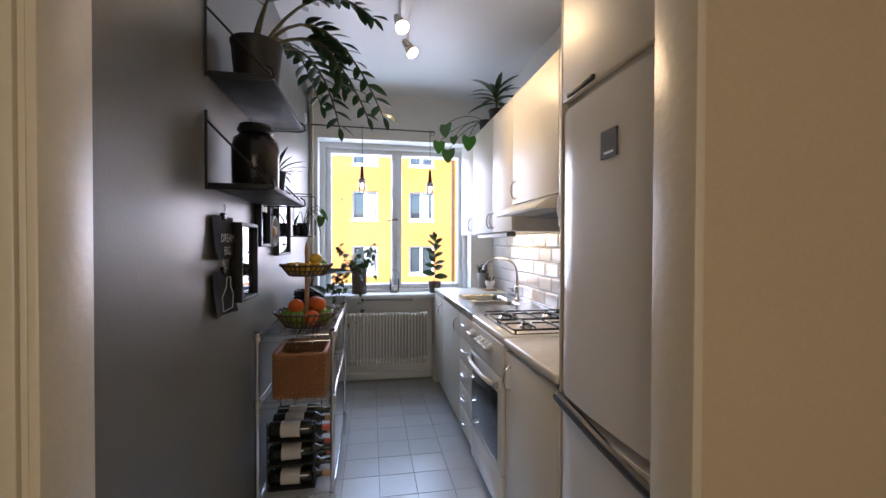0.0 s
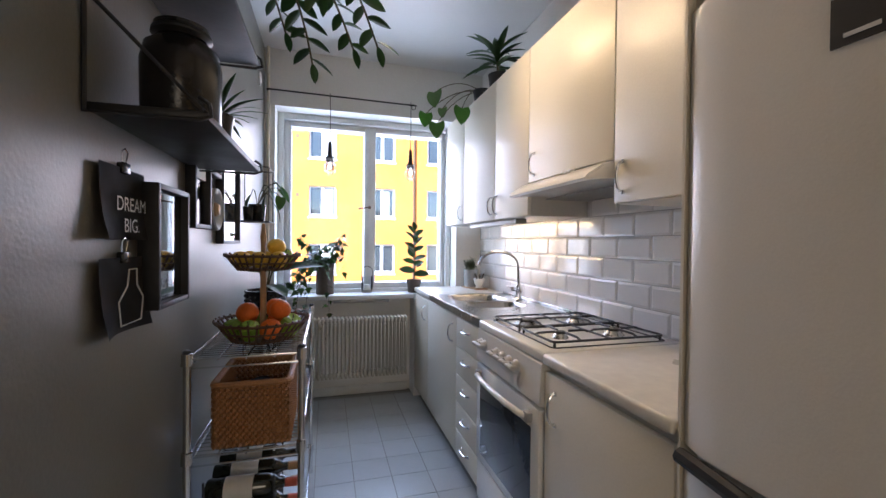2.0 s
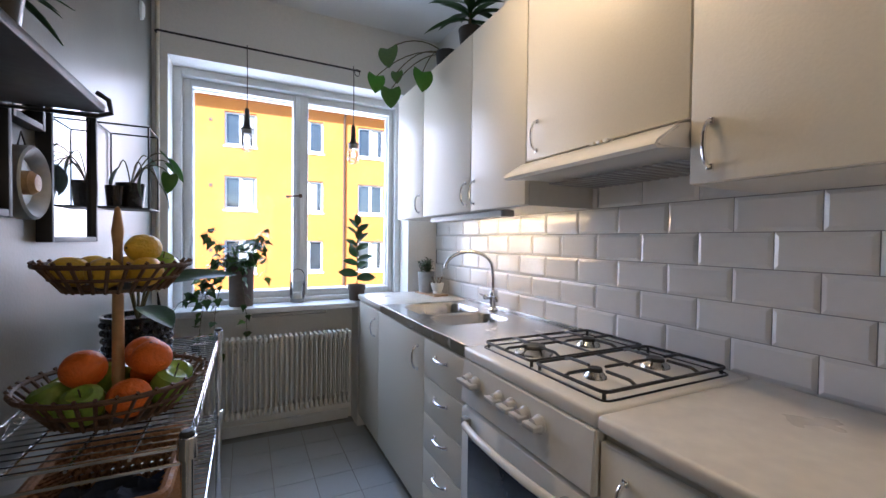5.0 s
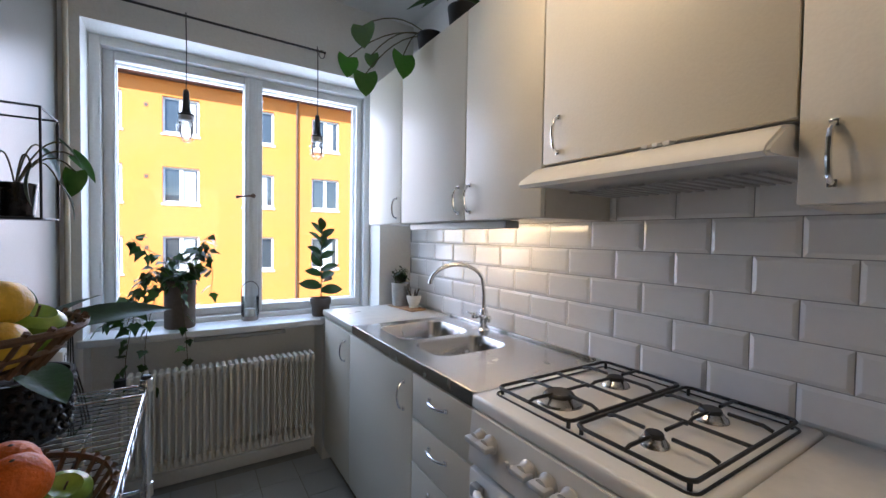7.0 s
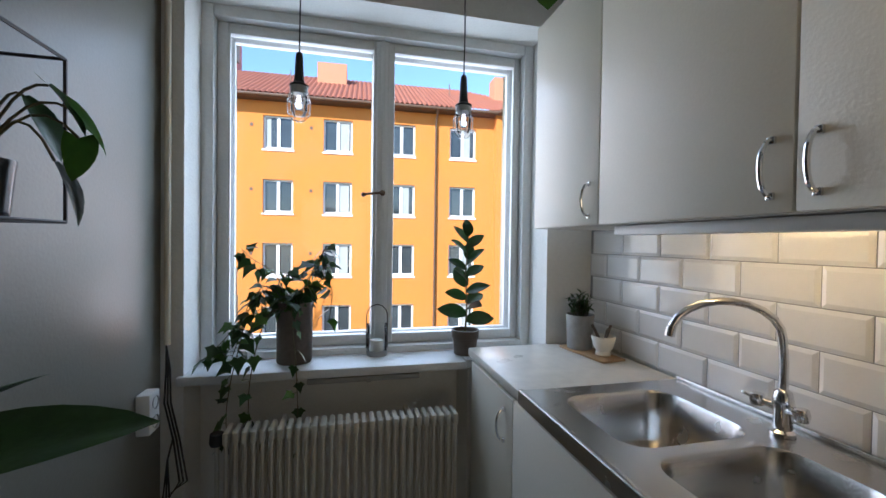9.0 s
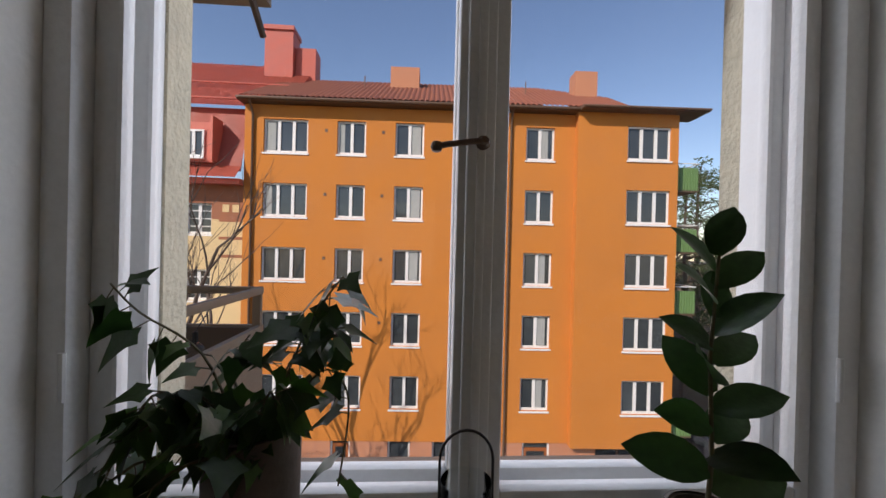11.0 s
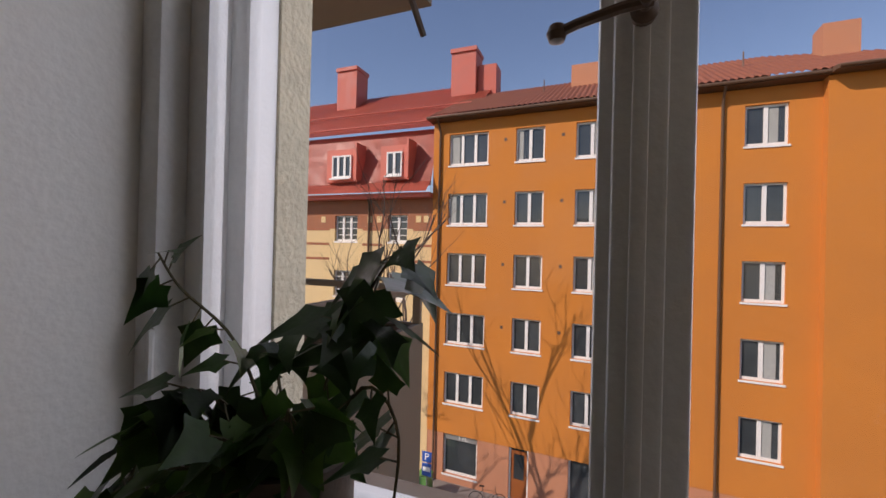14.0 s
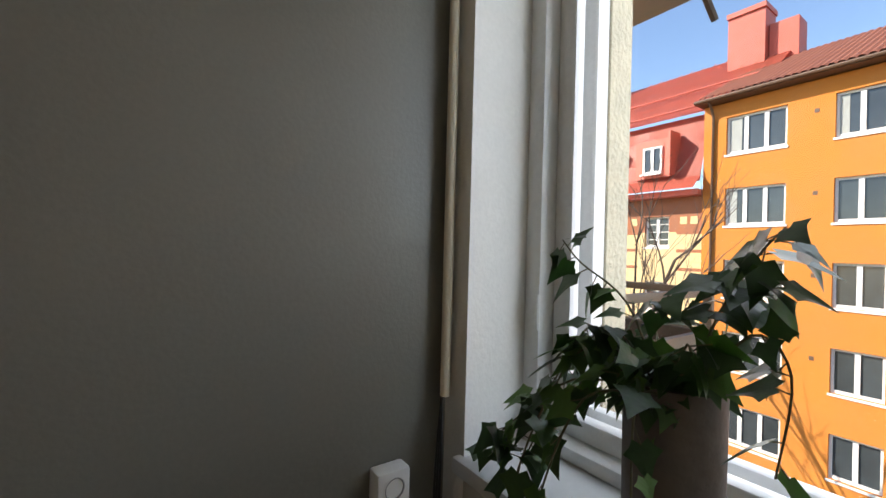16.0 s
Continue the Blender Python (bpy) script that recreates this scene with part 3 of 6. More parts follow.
for x0, x1, y0, y1, r, d in BOWLS:
    bm = bmesh.new()
    levels = [(0, 0.9052), (0.006, 0.897), (0.010, 0.905 - d * 0.7), (0.022, 0.905 - d * 0.95), (0.05, 0.905 - d)]
    loops = [[bm.verts.new(p) for p in rounded(x0 + i, x1 - i, y0 + i, y1 - i, max(0.02, r - i * 0.6), z)] for i, z in levels]
    for A, B in zip(loops, loops[1:]):
        for k in range(len(A)):
            j = (k + 1) % len(A)
            bm.faces.new((A[k], A[j], B[j], B[k]))
    bm.faces.new(loops[-1])
    bowl = part("bowl", bm, M_STEEL, sink)
    cx, cy = (x0 + x1) / 2, (y0 + y1) / 2
    part("drain", lathe([(0, 0.004), (0.018, 0.004), (0.03, 0.003), (0.034, 0.0)], 20, (cx, cy, 0.9055 - d)), M_CHROME, bowl)

tap = thing("kitchen_tap", (1.588, 3.243, 0.906), "chrome kitchen mixer tap with a high curved spout", "tap")
part("base", lathe([(0, 0), (0.026, 0), (0.026, 0.008), (0.019, 0.014), (0.018, 0.06), (0.022, 0.075), (0.018, 0.10), (0.010, 0.108), (0.0, 0.108)], 20), M_CHROME, tap)
pts = [(0, 0, 0.10), (0, 0.0, 0.17), (-0.004, 0.002, 0.22)]
for i in range(11):
    a = math.pi * i / 10 * 0.93
    pts.append((-0.115 * (1 - math.cos(a)) - 0.006, 0.045 * (1 - math.cos(a)), 0.225 + 0.085 * math.sin(a)))
bm = tubed(pts, 0.0095, 12)
e = Vector(pts[-1])
tube(bm, [e, e + Vector((-0.004, 0.001, -0.022))], 0.0115, 12)
part("spout", bm, M_CHROME, tap)
for s in (-1, 1):
    bm = tubed([(0, 0, 0.062), (-0.012, s * 0.045, 0.066)], 0.010, 10)
    lathe([(0, -0.018), (0.014, -0.014), (0.017, 0), (0.014, 0.014), (0, 0.018)], 10, (-0.014, s * 0.05, 0.067), bm)
    tube(bm, [(-0.014, s * 0.05, 0.067), (-0.055, s * 0.055, 0.086)], 0.005, 8, taper=0.0035)
    part("lever", bm, M_CHROME, tap)

# gas cooker
stove = thing("gas_cooker", (1.098, 2.353, 0), "white enamel gas cooker with four burners and an oven", "cooker")
HW = 0.293
part("body", boxed(0.012, 0.557, -HW, HW, 0.05, 0.868), M_ENAMEL, stove)
bm = boxed(-0.012, 0.565, -HW - 0.002, HW + 0.002, 0.869, 0.908, bevel=0.010, seg=3)
hob = part("hob", bm, M_ENAMEL, stove)
bm = bmesh.new()
pf = [(0.012, 0.72), (-0.022, 0.725), (-0.014, 0.868), (0.012, 0.868)]
la = [bm.verts.new((x, -HW, z)) for x, z in pf]
lb = [bm.verts.new((x, HW, z)) for x, z in pf]
for k in range(4):
    bm.faces.new((la[k], la[(k + 1) % 4], lb[(k + 1) % 4], lb[k]))
bm.faces.new(la[::-1]), bm.faces.new(lb)
bmesh.ops.bevel(bm, geom=bm.edges[:], offset=0.003, segments=2, affect="EDGES")
panel = part("control_panel", bm, M_ENAMEL, stove)
for y in (0.235, 0.195, 0.06, 0.0, -0.06, -0.12):
    b = lathe([(0, 0), (0.024, 0), (0.024, 0.006), (0.019, 0.012), (0.017, 0.026), (0, 0.027)], 20)
    box(b, -0.0075, 0.0075, -0.025, 0.025, 0.010, 0.042, bevel=0.005)
    bmesh.ops.rotate(b, verts=b.verts, matrix=Matrix.Rotation(radians(-90), 3, "Y"))
    bmesh.ops.translate(b, verts=b.verts, vec=(-0.0185, y, 0.812))
    part("knob", b, M_KNOB, panel, "grey control knob")
for y in (0.135, 0.115):
    part("button", tubed([(-0.017, y, 0.79), (-0.027, y, 0.79)], 0.007, 10), M_WHITEPLASTIC, panel)
door = part("oven_door", boxed(-0.022, 0.011, -HW + 0.004, HW - 0.004, 0.27, 0.712, bevel=0.008), M_ENAMEL, stove)
part("oven_window", boxed(-0.0245, -0.0195, -HW + 0.055, HW - 0.055, 0.31, 0.635, bevel=0.002), M_OVENGLASS, door, "dark oven glass")
pts = [(-0.022, -0.24, 0.672), (-0.05, -0.215, 0.674), (-0.062, -0.12, 0.676), (-0.065, 0, 0.676), (-0.062, 0.12, 0.676), (-0.05, 0.215, 0.674), (-0.022, 0.24, 0.672)]
h = part("oven_handle", tubed(pts, 0.012, 10), M_ENAMEL, door)
for s in (-1, 1):
    part("handle_end", boxed(-0.045, -0.0225, s * 0.235 - 0.018, s * 0.235 + 0.018, 0.655, 0.69, bevel=0.005), M_GREYPLASTIC, door)
part("lower_drawer", boxed(-0.018, 0.011, -HW + 0.004, HW - 0.004, 0.08, 0.262, bevel=0.008), M_ENAMEL, stove)
part("hob_seal", tubed([(p[0], p[1], 0.9085) for p in rounded(0.045, 0.525, -0.264, 0.264, 0.02, 0)], 0.0035, 6, closed=True), M_BLACK, hob)
for (x, y, rr) in ((0.16, 0.135, 0.052), (0.40, 0.135, 0.034), (0.16, -0.125, 0.026), (0.40, -0.125, 0.034)):
    b = part("burner", lathe([(0, 0.018), (rr * 0.8, 0.018), (rr, 0.010), (rr * 1.15, 0.006), (rr * 1.2, 0)], 24, (x, y, 0.908)), M_STEEL, hob)
    part("burner_cap", lathe([(0, 0.028), (rr * 0.66, 0.027), (rr * 0.74, 0.023), (rr * 0.74, 0.0185), (0, 0.0185)], 24, (x, y, 0.908)), M_BLACKMATT, b)
for y0, y1 in ((0.008, 0.258), (-0.258, -0.008)):
    bm = bmesh.new()
    z = 0.928
    tube(bm, [(p[0], p[1], z) for p in rounded(0.05, 0.52, y0, y1, 0.02, 0)], 0.0045, 6, closed=True)
    ym = (y0 + y1) / 2
    for x in (0.05, 0.285, 0.52):
        tube(bm, [(x, y0, z), (x, y1, z)], 0.0045, 6) if x == 0.285 else None
    for x in (0.16, 0.40):
        for s in (-1, 1):
            tube(bm, [(x, ym + s * 0.118, z), (x, ym + s * 0.10, z + 0.007), (x, ym + s * 0.03, z + 0.007)], 0.0045, 6)
            tube(bm, [(x + s * 0.115, ym, z), (x + s * 0.10, ym, z + 0.007), (x + s * 0.03, ym, z + 0.007)], 0.0045, 6)
    for x in (0.06, 0.51):
        for y in (y0 + 0.01, y1 - 0.01):
            tube(bm, [(x, y, 0.9075), (x, y, z)], 0.005, 6)
    part("pan_support", bm, M_BLACK, hob)

# fridge-freezer and the cupboard over it
fr = thing("fridge_freezer", (1.088, 1.268, 0), "tall white fridge-freezer with curved dark handles", "fridge")
part("body", boxed(0.045, 0.59, -0.250, 0.250, 0.02, 1.738, bevel=0.006), M_FRIDGE, fr)


def bowed(y0, y1, z0, z1, depth, bow):
    bm = bmesh.new()
    cols = []
    n = 10
    for i in range(n + 1):
        y = y0 + (y1 - y0) * i / n
        u = 2 * i / n - 1
        x = -bow * (1 - u * u) + (0.012 if abs(u) > 0.999 else 0)
        cols.append((bm.verts.new((x, y, z0)), bm.verts.new((x, y, z1)), bm.verts.new((depth, y, z1)), bm.verts.new((depth, y, z0))))
    for A, B in zip(cols, cols[1:]):
        for k in range(4):
            bm.faces.new((A[k], A[(k + 1) % 4], B[(k + 1) % 4], B[k]))
    bm.faces.new(cols[0]), bm.faces.new(cols[-1][::-1])
    return bm


d1 = part("fridge_door", bowed(-0.248, 0.248, 0.862, 1.733, 0.043, 0.012), M_FRIDGE, fr)
d2 = part("freezer_door", bowed(-0.248, 0.248, 0.05, 0.83, 0.043, 0.012), M_FRIDGE, fr)
arc = [(-0.014 + 0.004 * abs(u), 0.24 * u, 0.846 - 0.05 * (1 - u) * 0.5) for u in [i / 8 - 1 for i in range(17)]]
part("handle", tubed(arc, 0.016, 8), M_BLACKMATT, fr, "dark curved handle strip between the doors")
part("badge", boxed(-0.0145, -0.0112, -0.072, -0.004, 1.542, 1.612), M_BLACKMATT, d1, "small dark rectangular energy plate")
part("badge_bar", boxed(-0.0155, -0.0146, -0.06, -0.02, 1.552, 1.558), M_WHITEPLASTIC, d1)
over = thing("top_cupboard", (1.092, 1.268, 1.748), "white cupboard above the fridge, door closed", "cabinet")
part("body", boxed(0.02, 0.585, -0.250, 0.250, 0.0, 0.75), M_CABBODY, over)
dd = part("door", boxed(0.0, 0.018, -0.249, 0.249, 0.022, 0.75, bevel=0.006), M_CAB, over)
# black bar stands in for the dark handle gap above the fridge
part("handle", boxed(-0.012, -0.0005, 0.05, 0.20, 0.024, 0.04, bevel=0.005), M_BLACKMATT, dd)
part("side_panel", boxed(0.0, 0.585, 0.2505, 0.2575, -1.74, 0.75), M_CAB, over)

# bread board and knife block at the end of the worktop
bm = boxed(-0.10, 0.10, -0.07, 0.07, 0, 0.018, bevel=0.006)
solid("chopping_board", bm, M_WOOD, "small wooden chopping board lying on the worktop", "chopping board", (1.50, 1.66, 0.9055, 0, 0, 20))
kb = thing("knife_block", (1.57, 1.64, 0.924), "dark knife block standing on the chopping board", "knife block")
part("block", boxed(-0.035, 0.035, -0.04, 0.04, 0, 0.20, bevel=0.01), M_BLACKMATT, kb)
for i in range(4):
    part("knife_handle", boxed(-0.022 + i * 0.013, -0.013 + i * 0.013, -0.02, 0.0, 0.2005, 0.27, bevel=0.003), M_BLACKGLOSS, kb)

# ---- radiator ----
rad = thing("radiator", (0.60, 4.04, 0.0), "off-white ribbed column radiator in the window niche", "radiator")
for i in range(29):
    x = -0.402 + i * 0.0287
    bm = bmesh.new()
    for y in (-0.04, 0.03):
        tube(bm, [(x, y, 0.25), (x, y, 0.69)], 0.0068, 8)
    box(bm, x - 0.0105, x + 0.0105, -0.052, 0.042, 0.648, 0.695, bevel=0.009)
    box(bm, x - 0.0105, x + 0.0105, -0.052, 0.042, 0.235, 0.28, bevel=0.009)
    part("rib", bm, M_RADIATOR, rad)
for z in (0.255, 0.668):
    part("header_pipe", tubed([(-0.405, 0, z), (0.405, 0, z)], 0.014, 10), M_RADIATOR, rad)
for x in (-0.25, 0.25):
    part("bracket", boxed(x - 0.01, x + 0.01, 0.03, 0.258, 0.60, 0.62), M_RADIATOR, rad)
part("valve", lathe([(0, 0), (0.02, 0), (0.024, 0.01), (0.022, 0.04), (0, 0.042)], 16, (-0.435, -0.02, 0.645)), M_BLACKMATT, rad, "dark radiator valve knob")
part("supply_pipe", tubed([(-0.435, -0.02, 0.002), (-0.435, -0.02, 0.65), (-0.40, 0, 0.668)], 0.008, 8), M_RADIATOR, rad)


# ---- ceiling spot bar ----
spot = thing("ceiling_spotlight", (0.69, 2.686, Z_CEIL), "white ceiling bar with two brass-toned spotlights lit", "ceiling light")
part("bar", boxed(-0.03, 0.03, -0.24, 0.24, -0.024, -0.0005, bevel=0.005), M_WHITEPLASTIC, spot)
for (cx, cy, ang) in ((-0.04, -0.07, (0.25, -0.55, -0.8)), (0.035, 0.21, (0.45, -0.35, -0.82))):
    d = Vector(ang).normalized()
    m = Matrix.Translation((cx, cy, -0.135)) @ d.to_track_quat("Z", "Y").to_matrix().to_4x4()
    bm = lathe([(0.0, -0.05), (0.018, -0.05), (0.022, -0.03), (0.030, 0.02), (0.040, 0.062), (0.038, 0.062), (0.028, 0.02), (0.0, -0.02)], 20)
    bmesh.ops.transform(bm, matrix=m, verts=bm.verts)
    hd = part("shade", bm, M_SOCKET, spot, "brass-toned metal lamp shade")
    bm = lathe([(0, 0.052), (0.018, 0.048), (0.026, 0.035), (0.020, 0.012), (0, 0.0)], 16)
    bmesh.ops.transform(bm, matrix=m, verts=bm.verts)
    part("bulb", bm, M_BULB, hd, "lit warm bulb")
    part("joint", tubed([(cx, cy, -0.024), (cx * 0.9, cy, -0.12)], 0.008, 8), M_CHROME, hd)
    l = new("spot_light", bpy.data.lights.new("spot_light", "SPOT"))
    l.data.energy, l.data.spot_size, l.data.spot_blend, l.data.color, l.data.shadow_soft_size = (2.4 if cy > 0 else 5.0), radians(112), 0.8, (1.0, 0.66, 0.30), 0.03
    w = Vector((0.69 + cx, 2.686 + cy, Z_CEIL - 0.135)) + d * 0.075
    l.matrix_world = look(w, w + (Vector((0.55, -0.70, -0.62)) if cy > 0 else Vector((0.62, -0.62, -0.85))))

# ---- string shelf on the dark wall ----
SY0, SY1 = 1.84, 2.48
shelf = thing("wall_shelf", on_left(SY0, 1.47), "black metal wall shelf with two boards on wire brackets", "shelf")
for z in (0.0, 0.36):
    part("board", boxed(0.004, 0.205, 0.008, SY1 - SY0 - 0.008, z, z + 0.016, bevel=0.003), M_BLACKMATT, shelf)
    for y in (0.0, SY1 - SY0):
        bm = tubed([(0.006, y, z + 0.245), (0.006, y, z - 0.004), (0.19, y, z - 0.004), (0.212, y, z + 0.004), (0.208, y, z + 0.028), (0.19, y, z + 0.04)], 0.0048, 6)
        tube(bm, [(0.006, y, z + 0.215), (0.20, y, z + 0.012)], 0.0042, 6)
        part("wire_bracket", bm, M_BLACKMATT, shelf)


def plant_pot(name, m, r0, r1, h, material, label, ribs=False):
    ob = thing(name, m, label, "potted plant")
    part("pot", lathe([(0, 0), (r0 * 0.96, 0), (r0, 0.006), (r1, h - 0.012), (r1 * 1.03, h - 0.008), (r1 * 1.03, h), (r1 * 0.93, h), (r1 * 0.9, h - 0.02), (0, h - 0.02)], 32), material, ob)
    part("soil", lathe([(0, h - 0.012), (r1 * 0.5, h - 0.010), (r1 * 0.9, h - 0.017)], 20), M_SOIL, ob)
    return ob


def stem_leaves(ob, base, ctrl, tip, mesh, count, start=0.25, r=0.004, rng=random, size=(0.7, 1.1), flat=0.5, stem=None):
    """An arching stem with paired leaves."""
    b, c, t = Vector(base), Vector(ctrl), Vector(tip)
    curve = [b * (1 - u) ** 2 + c * 2 * u * (1 - u) + t * u * u for u in [i / 10 for i in range(11)]]
    part("stem", tubed(curve, r, 6, taper=r * 0.5), stem or M_STEM, ob)
    for i in range(count):
        u = start + (1 - start) * (i + 0.5) / count
        p = b * (1 - u) ** 2 + c * 2 * u * (1 - u) + t * u * u
        d = ((c - b) * (1 - u) + (t - c) * u).normalized()
        side = d.cross(Vector((0, 0, 1)))
        side = (side.normalized() if side.length > 0.05 else Vector((1, 0, 0))) * (1 if i % 2 else -1)
        dd = side * rng.uniform(0.7, 1.0) + d * rng.uniform(0.45, 0.8) + Vector((0, 0, rng.uniform(-0.15, 0.25)))
        piece("leaf", mesh, ob, aim(p, dd, rng.uniform(-flat, flat), rng.uniform(*size)))
    piece("leaf", mesh, ob, aim(t, (t - c), 0, size[0]))


rnd = random.Random(11)
ZZ = leaf_mesh("zz_leaf", 0.085, 0.040, M_LEAF, fold=0.25, bend=0.12)
zz = plant_pot("zz_plant", on_left(2.03, 1.8465, 0.11), 0.072, 0.088, 0.175, M_BLACKMATT, "arching green plant in a black pot on the upper shelf")
for base, ctrl, tip, n in (((0.02, 0, 0.16), (0.24, -0.05, 0.44), (0.47, 0.22, 0.0), 22), ((0.03, 0.02, 0.16), (0.22, 0.10, 0.40), (0.40, 0.30, 0.02), 20), ((0.02, 0.03, 0.16), (0.20, 0.16, 0.34), (0.27, 0.36, -0.02), 18),
                           ((0, 0.02, 0.16), (0.08, 0.20, 0.42), (0.18, 0.42, 0.10), 18), ((0.03, -0.03, 0.16), (0.22, -0.02, 0.48), (0.42, 0.05, 0.34), 18), ((0, 0, 0.16), (0.05, -0.05, 0.45), (0.20, 0.02, 0.62), 18),
                           ((-0.02, 0, 0.16), (0.02, 0.1, 0.5), (0.10, 0.26, 0.60), 16), ((0.02, 0.0, 0.16), (0.26, 0.1, 0.36), (0.30, 0.16, 0.10), 16)):
    stem_leaves(zz, base, ctrl, tip, ZZ, n, 0.3, 0.0065, rnd)

jar = thing("black_jar", on_left(2.03, 1.4865, 0.105), "large glossy black ceramic jar on the lower shelf", "jar")
part("body", lathe([(0, 0), (0.074, 0), (0.080, 0.008), (0.082, 0.15), (0.074, 0.185), (0.050, 0.205), (0.048, 0.222), (0.056, 0.228), (0.056, 0.236), (0.046, 0.238), (0.042, 0.21), (0, 0.20)], 36), M_BLACKGLOSS, jar)
part("collar", lathe([(0.052, 0.206), (0.062, 0.214), (0.060, 0.224), (0.0565, 0.2265)], 30), M_BLACKMATT, jar)
SP = leaf_mesh("blade_leaf", 0.15, 0.016, M_LEAF, fold=0.3, bend=0.45)
spd = plant_pot("spiky_plant", on_left(2.27, 1.4865, 0.12), 0.035, 0.045, 0.11, M_BLACKGLOSS, "spiky narrow-leaved plant in a black pot on the lower shelf")
for i in range(26):
    a = rnd.uniform(0, 6.28)
    piece("leaf", SP, spd, aim((0.01 * math.cos(a), 0.01 * math.sin(a), 0.10), (math.cos(a), math.sin(a), rnd.uniform(0.3, 1.6)), 0, rnd.uniform(0.6, 1.05)))


def stand_print(y, h, w, label, tilt, off):
    ob = thing("standing_print", on_left(y, 1.4865, off), label, "picture")
    bm = boxed(-0.006, 0.006, -w / 2, w / 2, 0, h, bevel=0.002)
    part("board", bm, M_BLACKMATT, ob)
    part("print", boxed(0.0065, 0.008, -w / 2 + 0.008, w / 2 - 0.008, 0.008, h - 0.008), M_PHOTO, ob)
    return ob


stand_print(2.385, 0.20, 0.12, "cream print standing on the lower shelf", 0, 0.03)
clipb = thing("clipboard", on_left(2.50, 1.44, 0.02), "white paper sheet hanging from a bulldog clip", "paper")
part("sheet", boxed(0.0, 0.0015, -0.05, 0.05, 0.0, 0.26), M_PAPER, clipb)
part("clip", boxed(-0.004, 0.008, -0.018, 0.018, 0.245, 0.27, bevel=0.004), M_CHROME, clipb)
for k in range(2):
    part("writing_bar", boxed(0.0018, 0.0023, -0.03, 0.015 + 0.01 * k, 0.19 - 0.03 * k, 0.197 - 0.03 * k), M_GREYPLASTIC, clipb)


# ---- cards and pictures on the dark wall ----
def hung_card(y0, y1, z0, z1, words, label):
    ob = thing("hanging_card", on_left((y0 + y1) / 2, (z0 + z1) / 2, 0.004), label, "card", "black cards")
    w, h = y1 - y0, z1 - z0
    bm = bmesh.new()
    n = 8
    cols = []
    for i in range(n + 1):
        u = i / n
        cols.append([bm.verts.new((0.004 + 0.022 * (1 - v) ** 2 * (u - 0.5) ** 2 * 4 + 0.004 * v, -w / 2 + w * u, -h / 2 + h * v)) for v in (0, 0.33, 0.66, 1)])
    for A, B in zip(cols, cols[1:]):
        for k in range(3):
            bm.faces.new((A[k], B[k], B[k + 1], A[k + 1]))
    bmesh.ops.solidify(bm, geom=bm.faces[:], thickness=0.0012)
    part("card", bm, M_CARD, ob)
    cl = part("clip", boxed(0.0, 0.016, -0.016, 0.016, h / 2 - 0.012, h / 2 + 0.012, bevel=0.004), M_BLACKGLOSS, ob)
    part("clip_wire", tubed([(0.008, -0.010, h / 2 + 0.013), (0.010, -0.014, h / 2 + 0.035), (0.010, 0.0, h / 2 + 0.042), (0.010, 0.014, h / 2 + 0.035), (0.008, 0.010, h / 2 + 0.013)], 0.0016, 5), M_CHROME, cl)
    for i, wd in enumerate(words):
        tx = bpy.data.curves.new("chalk_word", "FONT")
        tx.body, tx.size, tx.align_x = wd, 0.042, "CENTER"
        t = new("chalk_word", tx)
        t.parent, t.matrix_basis = ob, pose(0.016, 0.02, -0.015 - 0.045 * i, 90, 0, 90)
        t.data.materials.append(M_CHALK)
    return ob


hung_card(1.875, 2.075, 1.233, 1.385, ["DREAM", "BIG."], "black card with white hand lettering hung by a clip")
c2 = hung_card(1.875, 2.075, 1.035, 1.195, [], "black card with a chalk bottle drawing hung by a clip")
out = [(0.010, -0.045, -0.06), (0.010, -0.055, -0.01), (0.011, -0.02, 0.02), (0.012, -0.015, 0.055), (0.012, 0.02, 0.055), (0.011, 0.025, 0.02), (0.010, 0.058, -0.01), (0.010, 0.048, -0.06)]
part("chalk_drawing", tubed([(x + 0.012, y, z) for x, y, z in out], 0.0016, 5, closed=True), M_CHALK, c2)


def picture(y0, y1, z0, z1, depth, label, border=0.014, art=M_MIRROR, mount=None, name="picture_frame"):
    ob = thing(name, on_left((y0 + y1) / 2, (z0 + z1) / 2, 0.002), label, "picture", "pictures on the dark wall")
    w, h = (y1 - y0) / 2, (z1 - z0) / 2
    bm = bmesh.new()
    box(bm, 0, depth, -w, -w + border, -h, h, bevel=0.0015)
    box(bm, 0, depth, w - border, w, -h, h, bevel=0.0015)
    box(bm, 0, depth, -w + border, w - border, h - border, h, bevel=0.0015)
    box(bm, 0, depth, -w + border, w - border, -h, -h + border, bevel=0.0015)
    part("frame", bm, M_BLACKMATT, ob, "black wooden frame")
    if mount:
        part("print", boxed(0.001, 0.006, -w + border, w - border, -h + border, h - border), mount, ob)
        g = part("glass", boxed(0.010, 0.012, -w + border, w - border, -h + border, h - border), M_PANE, ob)
        g.visible_shadow = False
    else:
        part("glass", boxed(0.001, depth * 0.6, -w + border, w - border, -h + border, h - border), art, ob, "dark glazed print")
    return ob


